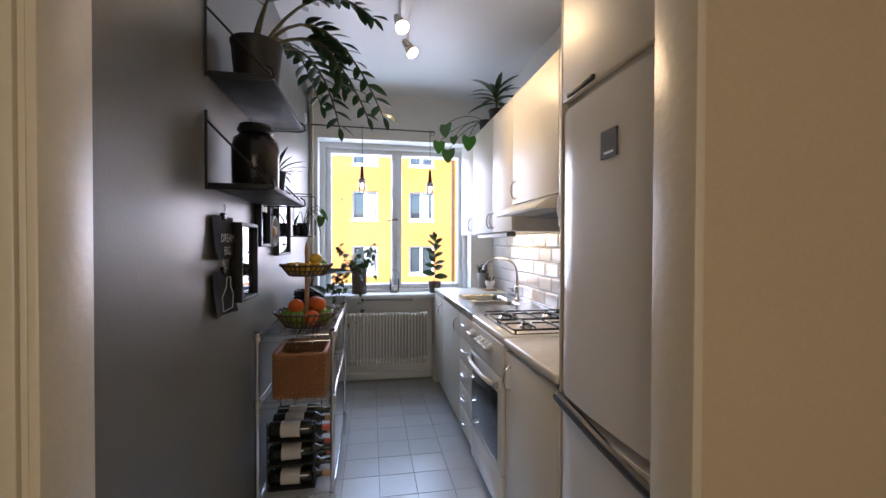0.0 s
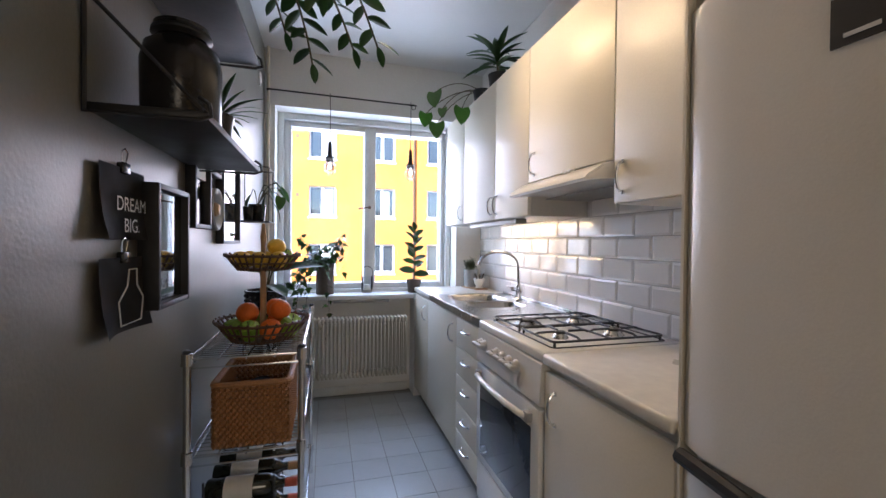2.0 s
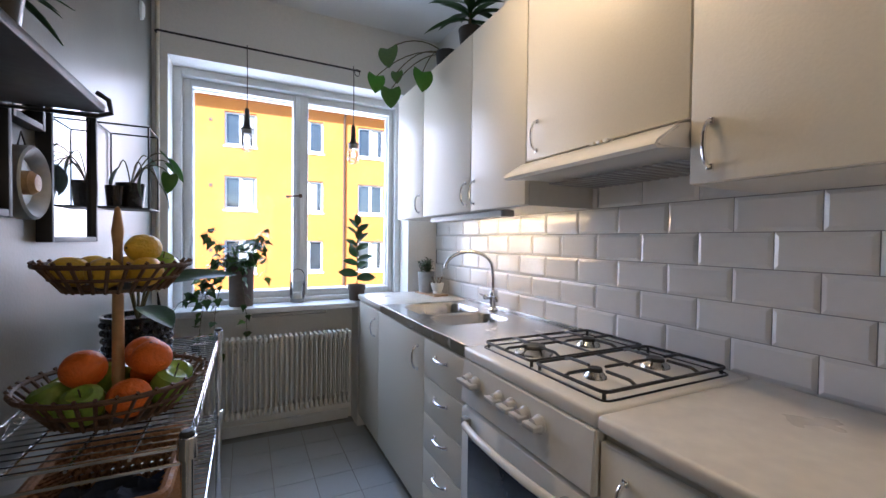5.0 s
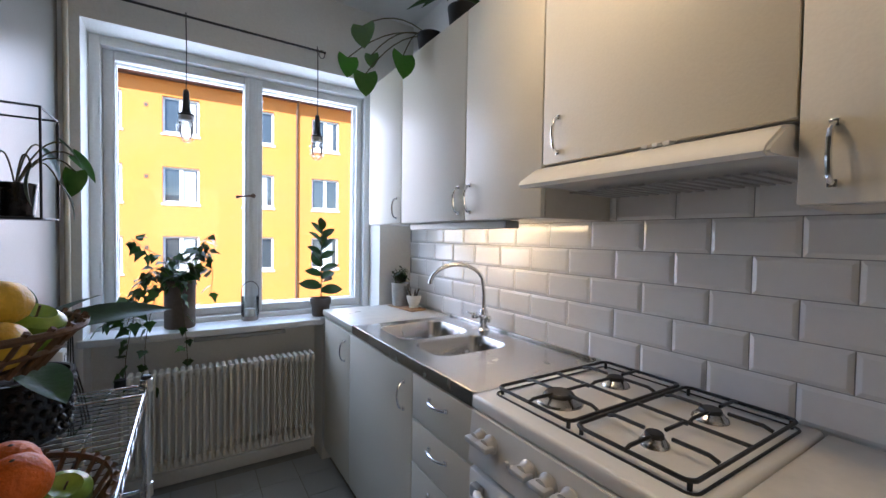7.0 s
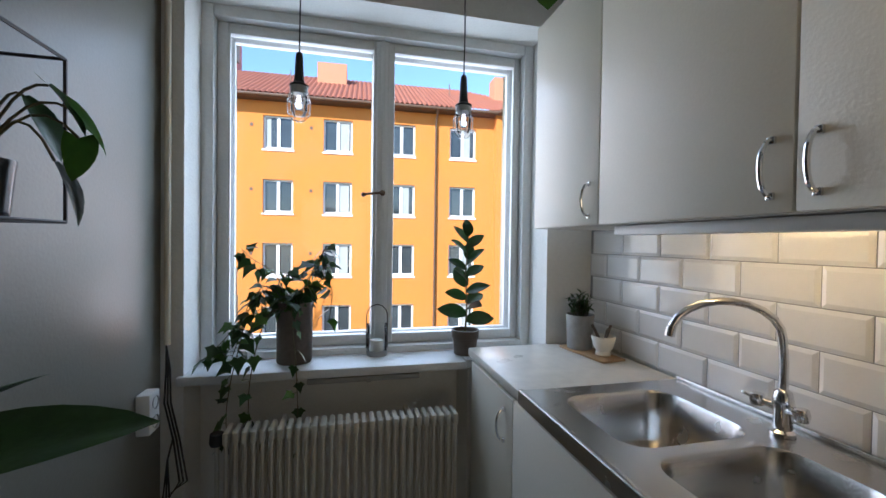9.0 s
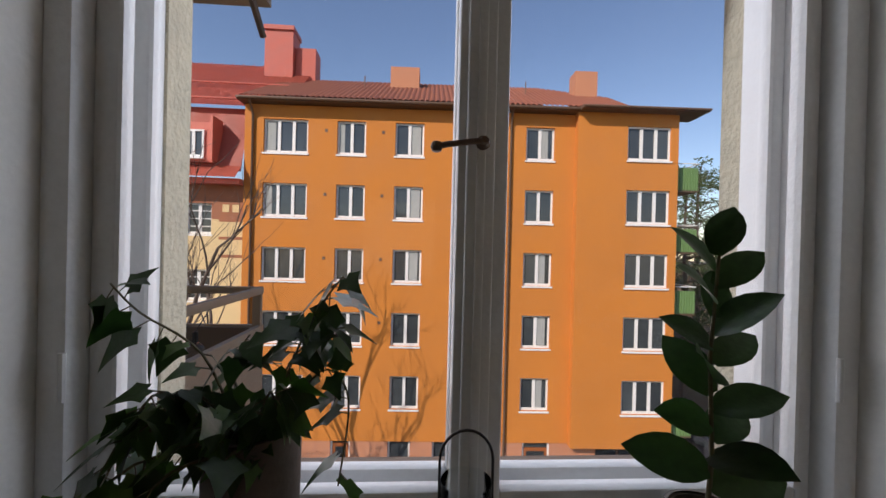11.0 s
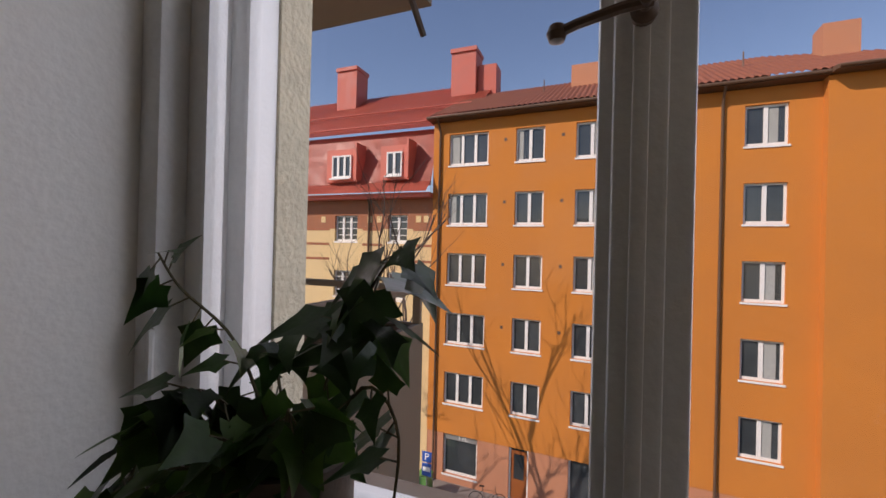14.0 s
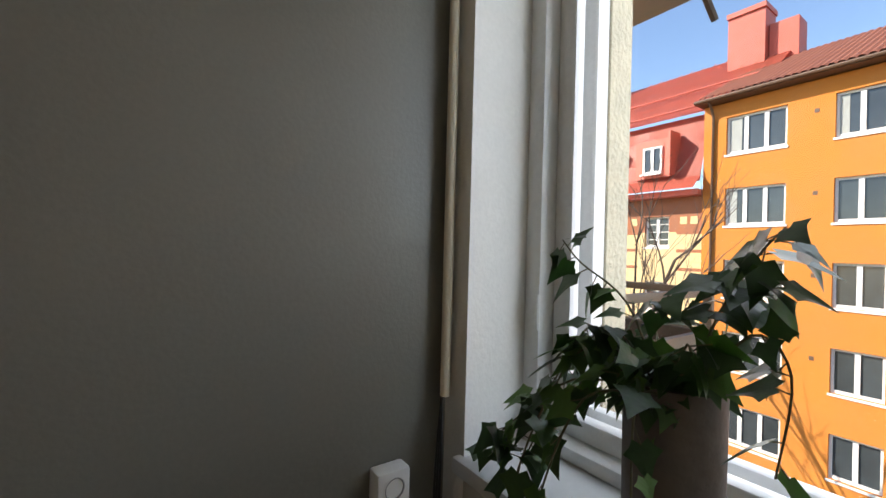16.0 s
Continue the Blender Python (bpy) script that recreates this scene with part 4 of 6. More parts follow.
picture(2.064, 2.288, 1.065, 1.370, 0.045, "deep black box frame with a glazed dark print")
picture(2.40, 2.585, 1.274, 1.503, 0.03, "black frame with a pale cream print", mount=M_PHOTO)
picture(2.59, 2.735, 1.475, 1.60, 0.03, "small black frame with a pale glazed print", mount=M_PAPER)
picture(2.765, 3.095, 1.222, 1.617, 0.03, "large slim black frame with a reflecting glazed print")
pl = thing("tin_wall_plate", on_left(2.69, 1.353, 0.002), "round tin mould with a wooden knob hung on the wall", "wall decoration")
bm = lathe([(0, 0.004), (0.05, 0.006), (0.062, 0.022), (0.074, 0.030), (0.080, 0.026), (0.080, 0.0), (0, 0)], 36)
bmesh.ops.rotate(bm, verts=bm.verts, matrix=Matrix.Rotation(radians(90), 3, "Y"))
part("plate", bm, M_ZINC, pl)
bm = lathe([(0, 0.034), (0.018, 0.032), (0.026, 0.022), (0.026, 0.007), (0, 0.007)], 20)
bmesh.ops.rotate(bm, verts=bm.verts, matrix=Matrix.Rotation(radians(90), 3, "Y"))
part("knob", bm, M_WOOD, pl, "round wooden knob")
part("hook_wire", tubed([(0.006, -0.02, 0.075), (0.004, 0, 0.11), (0.006, 0.02, 0.075)], 0.0015, 5), M_BLACKMATT, pl)

cube = thing("wire_cube_shelf", on_left(3.185, 1.335, 0.002), "thin black wire box shelf on the dark wall", "shelf")
A, Bq, C = 0.14, 0.16, 0.275
for p, q in (((0, 0, 0), (A, 0, 0)), ((A, 0, 0), (A, Bq, 0)), ((0, Bq, 0), (A, Bq, 0)), ((0, 0, 0), (0, Bq, 0)), ((0, 0, C), (A, 0, C)), ((A, 0, C), (A, Bq, C)), ((0, Bq, C), (A, Bq, C)), ((0, 0, C), (0, Bq, C)),
             ((0, 0, 0), (0, 0, C)), ((A, 0, 0), (A, 0, C)), ((A, Bq, 0), (A, Bq, C)), ((0, Bq, 0), (0, Bq, C))):
    part("rod", tubed([(p[0] + 0.004, p[1], p[2]), (q[0] + 0.004, q[1], q[2])], 0.003, 6), M_BLACKMATT, cube)
part("base_plate", boxed(0.004, A + 0.004, 0, Bq, -0.003, 0.0), M_BLACKMATT, cube)
HEART = leaf_mesh("heart_leaf", 0.085, 0.068, M_LEAFLIGHT, fold=0.12, bend=0.3, heart=0.15)
ELL = leaf_mesh("oval_leaf", 0.10, 0.055, M_LEAF, fold=0.2, bend=0.3)
cp = plant_pot("trailing_plant", on_left(3.265, 1.3395, 0.08), 0.036, 0.042, 0.085, M_BLACKGLOSS, "small trailing plant in a black pot in the wire shelf")
for tip in ((0.09, 0.0, 0.20), (0.11, 0.02, 0.17), (0.11, 0.035, 0.13), (0.04, 0.03, 0.19), (-0.02, -0.06, 0.13), (0.05, -0.08, 0.12), (0.08, 0.03, 0.09)):
    c = (tip[0] * 0.5, tip[1] * 0.5, 0.21)
    b, c, t = Vector((0, 0, 0.075)), Vector(c), Vector(tip)
    part("stem", tubed([b * (1 - u) ** 2 + c * 2 * u * (1 - u) + t * u * u for u in [i / 6 for i in range(7)]], 0.0022, 5), M_STEM, cp)
    piece("leaf", HEART if tip[0] > 0.08 else ELL, cp, aim(t, (t - c) + Vector((rnd.uniform(-.1, .1), 0.02, -0.10)), rnd.uniform(-0.8, 0.8), rnd.uniform(0.8, 1.05)))
plant_pot("small_pot", on_left(3.22, 1.3395, 0.045), 0.022, 0.026, 0.07, M_BLACKGLOSS, "small black glazed pot in the wire shelf")

solid("smoke_alarm", lathe([(0, 0.018), (0.02, 0.017), (0.03, 0.010), (0.032, 0)], 20), M_WHITEPLASTIC, "small white oval sensor on the dark wall", "sensor",
      on_left(3.83, 2.29, 0.001) @ pose(0, 0, 0, 0, 90, 0) @ Matrix.Diagonal((1.4, 0.8, 1, 1)))
sock = thing("wall_socket", on_left(3.945, 0.71, 0.001), "white surface-mounted double wall socket", "socket")
part("box", boxed(0, 0.04, -0.035, 0.035, 0, 0.125, bevel=0.006), M_WHITEPLASTIC, sock)
for z in (0.033, 0.092):
    bm = lathe([(0, -0.004), (0.017, -0.004), (0.019, 0.002), (0.021, 0.002)], 20)
    bmesh.ops.rotate(bm, verts=bm.verts, matrix=Matrix.Rotation(radians(90), 3, "Y"))
    bmesh.ops.translate(bm, verts=bm.verts, vec=(0.0405, 0, z))
    part("outlet", bm, M_GREYPLASTIC, sock)
conduit = thing("cable_conduit", (X_DARK + 0.03, 4.128, 0.97), "cream painted pipe conduit in the wall corner", "conduit")
part("pipe", tubed([(0, 0, 0), (0, 0, Z_CEIL - 0.971)], 0.011, 10), M_TRIM, conduit)
cab_ = thing("hanging_cable", (X_DARK + 0.03, 4.12, 0.97), "black power cables hanging in a loop by the socket", "cable")
for k in range(3):
    part("cord", tubed([(0, 0, 0), (0.004 + 0.006 * k, -0.01, -0.08), (0.0 + 0.01 * k, -0.015, -0.20), (0.03 + 0.01 * k, -0.02, -0.33), (0.05 + 0.012 * k, -0.02, -0.48), (0.02 - 0.01 * k, -0.025, -0.53), (0.012, -0.02, -0.40), (0.03, -0.02, -0.32)], 0.0032, 6), M_BLACKMATT, cab_)

# ---- wire rack ----
RX0, RX1, RY0, RY1 = -0.015, 0.318, 2.268, 3.185
rack = thing("wire_rack", (RX0, RY0, 0), "chrome wire shelving rack with three shelves", "shelving rack")
W, L = RX1 - RX0, RY1 - RY0
for x in (0.0, W):
    for y in (0.0, L):
        p = part("post", lathe([(0, 0.0), (0.011, 0.0), (0.011, 0.915), (0, 0.915)], 14, (x, y, 0)), M_CHROME, rack)
        part("cap", lathe([(0.0125, 0.915), (0.0125, 0.925), (0.009, 0.929), (0, 0.930)], 14, (x, y, 0)), M_BLACKMATT, p)
        for z in (0.14, 0.595, 0.90):
            part("collar", lathe([(0.0115, -0.02), (0.017, -0.018), (0.015, 0.018), (0.0115, 0.02)], 14, (x, y, z)), M_CHROME, p)
for z in (0.14, 0.595, 0.90):
    bm = bmesh.new()
    for dz in (0.0, -0.028):
        tube(bm, [(0.0, 0.0, z + dz), (W, 0.0, z + dz), (W, L, z + dz), (0, L, z + dz)], 0.0032, 6, closed=True)
    for s in range(3):
        xx = W * (s + 1) / 4
        tube(bm, [(xx, 0, z - 0.006), (xx, L, z - 0.006)], 0.0032, 6)
    sh = part("shelf", bm, M_CHROME, rack)
    bm = bmesh.new()
    for i in range(34):
        y = 0.012 + i * (L - 0.024) / 33
        tube(bm, [(0, y, z), (W, y, z)], 0.0019, 5)
    tagged(part("wire_mesh", bm, M_CHROME, sh, "thin parallel chrome wires"), kind="stuff")
    for side in (0.0, W):
        bm = bmesh.new()
        n = 24
        tube(bm, [(side, L * i / n, z - (0.003 if i % 2 else 0.025)) for i in range(n + 1)], 0.0018, 5)
        part("truss_wire", bm, M_CHROME, sh)
sheet = solid("shelf_liner", boxed(0.01, W - 0.01, 0.02, L - 0.02, 0.0, 0.003), M_FLOORTILE, "pale plastic liner sheet on the bottom shelf", "shelf liner", (RX0, RY0, 0.1435))
solid("paper_stack", boxed(-0.10, 0.10, -0.14, 0.14, 0, 0.012, bevel=0.002), M_PAPER, "white papers on top of the wicker basket", "paper", (0.17, 2.79, 0.5985, 0, 0, 4))

# wicker basket
bsk = thing("wicker_basket", pose(0.163, 2.30, 0.5985) @ Matrix.Scale(1.05, 4), "rectangular brown woven wicker basket on the rack", "basket")


def strand_wall(p0, p1, z0, z1, rows, cols, amp=0.004):
    """Woven strands between uprights from p0 to p1."""
    p0, p1 = Vector(p0), Vector(p1)
    d = p1 - p0
    nrm = Vector((-d.y, d.x, 0)).normalized()
    bm = bmesh.new()
    for j in range(rows):
        z = z0 + (z1 - z0) * (j + 0.5) / rows
        pts = [p0 + d * i / (cols * 2) + nrm * amp * (1 if (i // 1 + j) % 2 else -1) + Vector((0, 0, z)) for i in range(cols * 2 + 1)]
        tube(bm, pts, (z1 - z0) / rows * 0.55, 4)
    return bm


bx, by0, by1, bh = 0.106, 0.0, 0.28, 0.195
for p0, p1, n in (((-bx, by0, 0), (bx, by0, 0), 12), ((-bx, by1, 0), (bx, by1, 0), 12), ((-bx, by0, 0), (-bx, by1, 0), 14), ((bx, by0, 0), (bx, by1, 0), 14)):
    s = tagged(part("woven_side", strand_wall(p0, p1, 0.0, bh, 18, n, 0.006), M_WICKER, bsk), kind="stuff")
    bm = bmesh.new()
    for i in range(n + 1):
        q = Vector(p0).lerp(Vector(p1), i / n)
        tube(bm, [q, q + Vector((0, 0, bh))], 0.0035, 5)
    tagged(part("uprights", bm, M_WICKER, s), kind="stuff")
part("rim", tubed([(x, y, bh) for x, y, z in rounded(-bx - 0.004, bx + 0.004, by0 - 0.004, by1 + 0.004, 0.02, 0)], 0.010, 8, closed=True), M_WICKER, bsk)
part("bottom", boxed(-bx, bx, by0, by1, 0.002, 0.008), M_WICKER, bsk)
bm = bmesh.new()
bmesh.ops.create_grid(bm, x_segments=14, y_segments=14, size=0.095)
for v in bm.verts:
    v.co.z = 0.14 + 0.025 * noise.noise(v.co * 18) + 0.02 * noise.noise(v.co * 40)
    v.co.y += 0.135
solid("folded_cloth", bm, M_CLOTH, "dark folded kitchen cloths inside the basket", "cloth", (0.165, 2.30, 0.5985))

# bottle crate
crate = thing("bottle_rack", (0.13, 2.33, 0.147), "dark bottle rack with lying wine bottles", "bottle rack")
for z in (0.0, 0.115, 0.23):
    part("tier", boxed(-0.12, 0.10, 0.0, 0.30, z, z + 0.006), M_BLACKMATT, crate)
for x in (-0.12, 0.094):
    for y in (0.0, 0.294):
        part("upright", boxed(x, x + 0.006, y, y + 0.006, 0.007, 0.33), M_BLACKMATT, crate)
for j in range(3):
    for i in range(3):
        bt = thing("wine_bottle", (0.01, 2.38 + i * 0.098, 0.147 + 0.0065 + j * 0.115 + 0.039, 0, 90, rnd.uniform(-4, 4)), "dark green wine bottle lying in the rack", "bottle", "wine bottles")
        part("body", lathe([(0, 0), (0.034, 0.002), (0.038, 0.01), (0.038, 0.19), (0.030, 0.215), (0.015, 0.235), (0.014, 0.285)], 20), M_BOTTLE, bt)
        part("label", lathe([(0.0385, 0.06), (0.0385, 0.15)], 20), M_PAPER, bt, "pale paper label")
        part("capsule", lathe([(0.0148, 0.25), (0.0155, 0.29), (0, 0.291)], 14), (M_WOOD, M_BLACKGLOSS, M_CHIMNEY)[(i + j) % 3], bt, "bottle neck capsule")

# two-tier fruit stand
FXc, FYc, FZc = 0.170, 2.49, 0.904
fs = thing("fruit_stand", pose(FXc, FYc, FZc) @ Matrix.Scale(GROW, 4), "two-tier twig fruit stand with a wooden centre pole", "fruit stand")
part("pole", lathe([(0, 0.0), (0.011, 0.0), (0.010, 0.20), (0.008, 0.33), (0.011, 0.36), (0.005, 0.405), (0, 0.41)], 12), M_WOOD, fs)
for z0, r0, r1, h, n in ((0.004, 0.10, 0.152, 0.065, 34), (0.245, 0.08, 0.122, 0.05, 28)):
    b = part("basket_bottom", lathe([(0.012, z0), (r0, z0), (r0, z0 + 0.006), (0.012, z0 + 0.006)], 28), M_DARKWICKER, fs)
    part("rim", tubed(ring(r1, z0 + h, 28), 0.005, 6, closed=True), M_DARKWICKER, b)
    part("middle_ring", tubed(ring((r0 + r1) / 2, z0 + h * 0.5, 28), 0.0035, 6, closed=True), M_DARKWICKER, b)
    for k in range(n):
        a = 2 * math.pi * k / n
        part("rung", tubed([(r0 * math.cos(a), r0 * math.sin(a), z0), (r1 * 1.02 * math.cos(a + 0.12), r1 * 1.02 * math.sin(a + 0.12), z0 + h + 0.008)], 0.0035, 5), M_DARKWICKER, b)


def fruit(kind, x, y, z):
    tilt = (rnd.uniform(-30, 30), rnd.uniform(-30, 30), rnd.uniform(0, 360))
    if kind == "orange":
        bm = lathe([(0, 0.037), (0.004, 0.0355)] + [(0.038 * math.sin(a), 0.037 * math.cos(a)) for a in [math.pi * i / 12 for i in range(1, 12)]] + [(0, -0.037)], 22)
        ob = thing("orange", (FXc + GROW * x, FYc + GROW * y, z, *tilt), "ripe orange lying in the fruit stand", "orange", "oranges")
        part("peel", bm, M_ORANGE, ob)
        part("stalk_end", lathe([(0, 0.0385), (0.003, 0.037), (0, 0.036)], 6), M_STEM, ob)
    elif kind == "apple":
        bm = lathe([(0, 0.024), (0.008, 0.028), (0.02, 0.033), (0.033, 0.024), (0.037, 0.004), (0.032, -0.018), (0.02, -0.032), (0.008, -0.033), (0, -0.028)], 22)
        ob = thing("apple", (FXc + GROW * x, FYc + GROW * y, z, *tilt), "green apple lying in the fruit stand", "apple", "apples")
        part("skin", bm, M_APPLE, ob)
        part("stalk", tubed([(0, 0, 0.022), (0.003, 0, 0.042)], 0.0014, 5), M_STEM, ob)
    else:
        bm = lathe([(0, 0.046), (0.006, 0.043), (0.016, 0.034), (0.028, 0.016), (0.030, 0), (0.027, -0.018), (0.015, -0.034), (0.005, -0.041), (0, -0.043)], 20)
        ob = thing("lemon", (FXc + GROW * x, FYc + GROW * y, z, rnd.uniform(75, 105), 0, tilt[2]), "yellow lemon lying in the fruit stand", "lemon", "lemons")
        part("peel", bm, M_LEMON, ob)
        part("tip", lathe([(0, 0.047), (0.003, 0.0455), (0, 0.044)], 6), M_STEM, ob)


Z1 = FZc + 0.012
for kind, a, r, z in (("apple", 200, 0.095, 0.036), ("apple", 250, 0.090, 0.036), ("orange", 293, 0.088, 0.040), ("apple", 340, 0.095, 0.036), ("apple", 20, 0.095, 0.036), ("orange", 65, 0.090, 0.040), ("apple", 110, 0.090, 0.036), ("apple", 155, 0.092, 0.036),
                      ("orange", 215, 0.055, 0.092), ("orange", 45, 0.052, 0.096), ("orange", 350, 0.058, 0.096)):
    fruit(kind, r * math.cos(radians(a)), r * math.sin(radians(a)), Z1 + z)
Z2 = FZc + 0.265
for kind, a, r, z in (("lemon", 195, 0.07, 0.031), ("lemon", 265, 0.065, 0.031), ("lemon", 320, 0.07, 0.031), ("apple", 20, 0.068, 0.034), ("lemon", 80, 0.066, 0.031), ("lemon", 140, 0.068, 0.031), ("lemon", 350, 0.045, 0.078)):
    fruit(kind, r * math.cos(radians(a)), r * math.sin(radians(a)), Z2 + z)

# rubber plant on the rack
rub = plant_pot("rubber_plant", (0.118, 2.935, 0.903), 0.078, 0.088, 0.135, M_BLACKGLOSS, "broad-leaved plant in a black studded pot on the rack")
for row in range(5):
    for k in range(22):
        a = 2 * math.pi * (k + 0.5 * (row % 2)) / 22
        rr = 0.081 + 0.0016 * row
        part("stud", lathe([(0.009, 0), (0.005, 0.005), (0, 0.007)], 6), M_BLACKGLOSS, rub).matrix_basis = Matrix.Translation((rr * math.cos(a), rr * math.sin(a), 0.018 + row * 0.023)) @ Matrix.Rotation(a, 4, "Z") @ Matrix.Rotation(radians(90), 4, "Y")
BIG = leaf_mesh("broad_leaf", 0.26, 0.105, M_LEAF, fold=0.22, bend=0.18, n=9)
for a, up, s, rl in ((15, 0.25, 0.95, 0.3), (60, 0.5, 0.7, -0.3), (150, 0.35, 0.6, 0.2), (-60, -0.02, 0.75, 0.0), (250, 0.3, 0.55, 0.5), (100, 1.2, 0.55, 0.2)):
    d = Vector((math.cos(radians(a)), math.sin(radians(a)), up))
    e = Vector((0, 0, 0.12)) + Vector((d.x * 0.03, d.y * 0.03, 0.10 if up > 0 else 0.04))
    part("stem", tubed([(0, 0, 0.11), tuple(e)], 0.004, 6), M_STEM, rub)
    piece("leaf", BIG, rub, aim(e, d, rl, s))

# ---- rod and hanging lamps at the window ----
RODY, RODZ = 4.09, 2.385
rod = thing("curtain_rod", (0, 0, 0), "thin black metal rod above the window", "rod")
part("bar", tubed([(-0.03, YW - 0.001, RODZ), (-0.03, RODY + 0.012, RODZ), (-0.02, RODY, RODZ), (0.5, RODY, RODZ - 0.006), (1.085, RODY, RODZ - 0.012)], 0.006, 8), M_BLACKMATT, rod)
part("end_ring", tubed([(1.063 + 0.016 * math.cos(a), RODY, RODZ - 0.026 + 0.022 * math.sin(a)) for a in [2 * math.pi * i / 14 for i in range(14)]], 0.0025, 5, closed=True), M_BLACKMATT, rod)
for lx, lz in ((0.415, 1.903), (1.037, 1.888)):
    lp = thing("pendant_lamp", (lx, RODY - 0.012, lz), "black cage pendant lamp with clear bulb hanging at the window, unlit", "pendant lamp", "pendant lamps")
    part("cord", tubed([(0, 0, 0.12), (0.002, 0, 0.3), (0, 0, RODZ - lz - 0.012), (0, 0.012, RODZ - lz + 0.010)], 0.0028, 6), M_BLACKMATT, lp)
    part("handle", lathe([(0, 0.125), (0.010, 0.123), (0.013, 0.11), (0.017, 0.03), (0.020, 0.015), (0.034, 0.006), (0.034, 0.0), (0, 0.0)], 18), M_BLACKMATT, lp)
    part("collar", lathe([(0.031, 0), (0.031, -0.022), (0.026, -0.026), (0, -0.026)], 18), M_ZINC, lp, "grey metal collar")
    g = part("glass_jar", lathe([(0.026, -0.026), (0.029, -0.035), (0.029, -0.085), (0.020, -0.105), (0, -0.110)], 18), M_PANE, lp)
    part("bulb", lathe([(0.008, -0.027), (0.010, -0.045), (0.016, -0.062), (0.012, -0.08), (0, -0.085)], 12), M_GLASS, lp)
    for k in range(6):
        a = math.pi * k / 3
        part("cage_wire", tubed([(0.032 * math.cos(a), 0.032 * math.sin(a), -0.02), (0.040 * math.cos(a), 0.040 * math.sin(a), -0.06), (0.038 * math.cos(a), 0.038 * math.sin(a), -0.10), (0.02 * math.cos(a), 0.02 * math.sin(a), -0.122), (0, 0, -0.125)], 0.0014, 4), M_CHROME, lp)
    for z in (-0.05, -0.095):
        part("cage_ring", tubed(ring(0.0395, z, 18), 0.0013, 4, closed=True), M_CHROME, lp)

# ---- window sill things ----
ZS = OZ0 - 0.0005
ivy = plant_pot("ivy_plant", pose(0.385, 4.265, ZS) @ Matrix.Scale(1.05, 4), 0.066, 0.068, 0.235, M_TERRA, "trailing ivy in a tall grey-brown clay pot on the sill")
IVY1, IVY2 = ivy_mesh("ivy_leaf", 0.052, M_LEAF), ivy_mesh("ivy_leaf_fresh", 0.048, M_LEAFLIGHT)


def ivy_vine(pts, n, s=1.0):
    v = [Vector(p) for p in pts]
    fine = []
    for i in range(len(v) - 1):
        p0, p1, p2, p3 = v[max(0, i - 1)], v[i], v[i + 1], v[min(len(v) - 1, i + 2)]
        for k in range(5):
            t = k / 5
            fine.append(0.5 * ((2 * p1) + (p2 - p0) * t + (2 * p0 - 5 * p1 + 4 * p2 - p3) * t * t + (3 * p1 - p0 - 3 * p2 + p3) * t ** 3))
    fine.append(v[-1])
    part("vine", tubed(fine, 0.0022, 5, taper=0.0013), M_STEM, ivy)
    for i in range(n):
        p = fine[int((i + 0.6) / n * (len(fine) - 1))]
        d = Vector((rnd.uniform(-1, 1), rnd.uniform(-1.1, 0.3), rnd.uniform(-0.9, 0.35))).normalized()
        q = p + d * rnd.uniform(0.012, 0.03)
        part("leaf_stalk", tubed([tuple(p), tuple(q)], 0.001, 4), M_STEM, ivy)
        piece("leaf", IVY1 if rnd.random() < 0.68 else IVY2, ivy, aim(q, d + Vector((0, 0, -0.5)), rnd.uniform(-0.9, 0.9), s * rnd.uniform(0.65, 1.15)))


T = 0.22
ivy_vine([(0.02, 0, T), (0.06, -0.01, 0.34), (0.10, 0.0, 0.42), (0.125, 0.005, 0.455)], 22, 1.2)
ivy_vine([(0.02, 0, T), (0.04, 0.01, 0.31), (0.09, 0.0, 0.37), (0.12, -0.02, 0.38)], 16, 1.1)
ivy_vine([(0.03, -0.01, T), (0.10, -0.02, 0.32), (0.14, -0.02, 0.28), (0.13, -0.03, 0.16)], 12, 1.1)
ivy_vine([(-0.02, 0, T), (-0.07, -0.01, 0.34), (-0.15, -0.02, 0.40), (-0.19, -0.02, 0.44)], 13, 1.1)
ivy_vine([(-0.03, -0.02, T), (-0.12, -0.04, 0.28), (-0.18, -0.06, 0.18), (-0.24, -0.10, 0.10), (-0.29, -0.11, 0.05)], 28, 1.1)
ivy_vine([(-0.02, -0.03, T), (-0.10, -0.05, 0.30), (-0.15, -0.06, 0.22), (-0.18, -0.08, 0.12), (-0.20, -0.10, 0.05)], 24, 1.1)
ivy_vine([(-0.03, -0.03, T), (-0.14, -0.08, 0.20), (-0.18, -0.14, 0.04), (-0.20, -0.165, -0.12), (-0.19, -0.17, -0.26)], 18)
ivy_vine([(0, -0.05, T), (-0.08, -0.10, 0.20), (-0.12, -0.15, 0.04), (-0.13, -0.165, -0.12), (-0.10, -0.17, -0.24)], 14)
ivy_vine([(0.02, -0.05, T), (0.0, -0.10, 0.22), (0.02, -0.14, 0.04), (0.03, -0.165, -0.1), (0.035, -0.17, -0.30)], 12)
ivy_vine([(-0.01, 0.02, T), (-0.04, 0.02, 0.31), (-0.02, 0.03, 0.36)], 12, 1.1)
ivy_vine([(0.0, -0.02, T), (0.04, -0.05, 0.30), (0.05, -0.06, 0.26)], 14, 1.15)
ivy_vine([(-0.02, 0.0, T), (-0.06, -0.05, 0.30), (-0.10, -0.06, 0.28), (-0.11, -0.07, 0.20)], 16, 1.1)
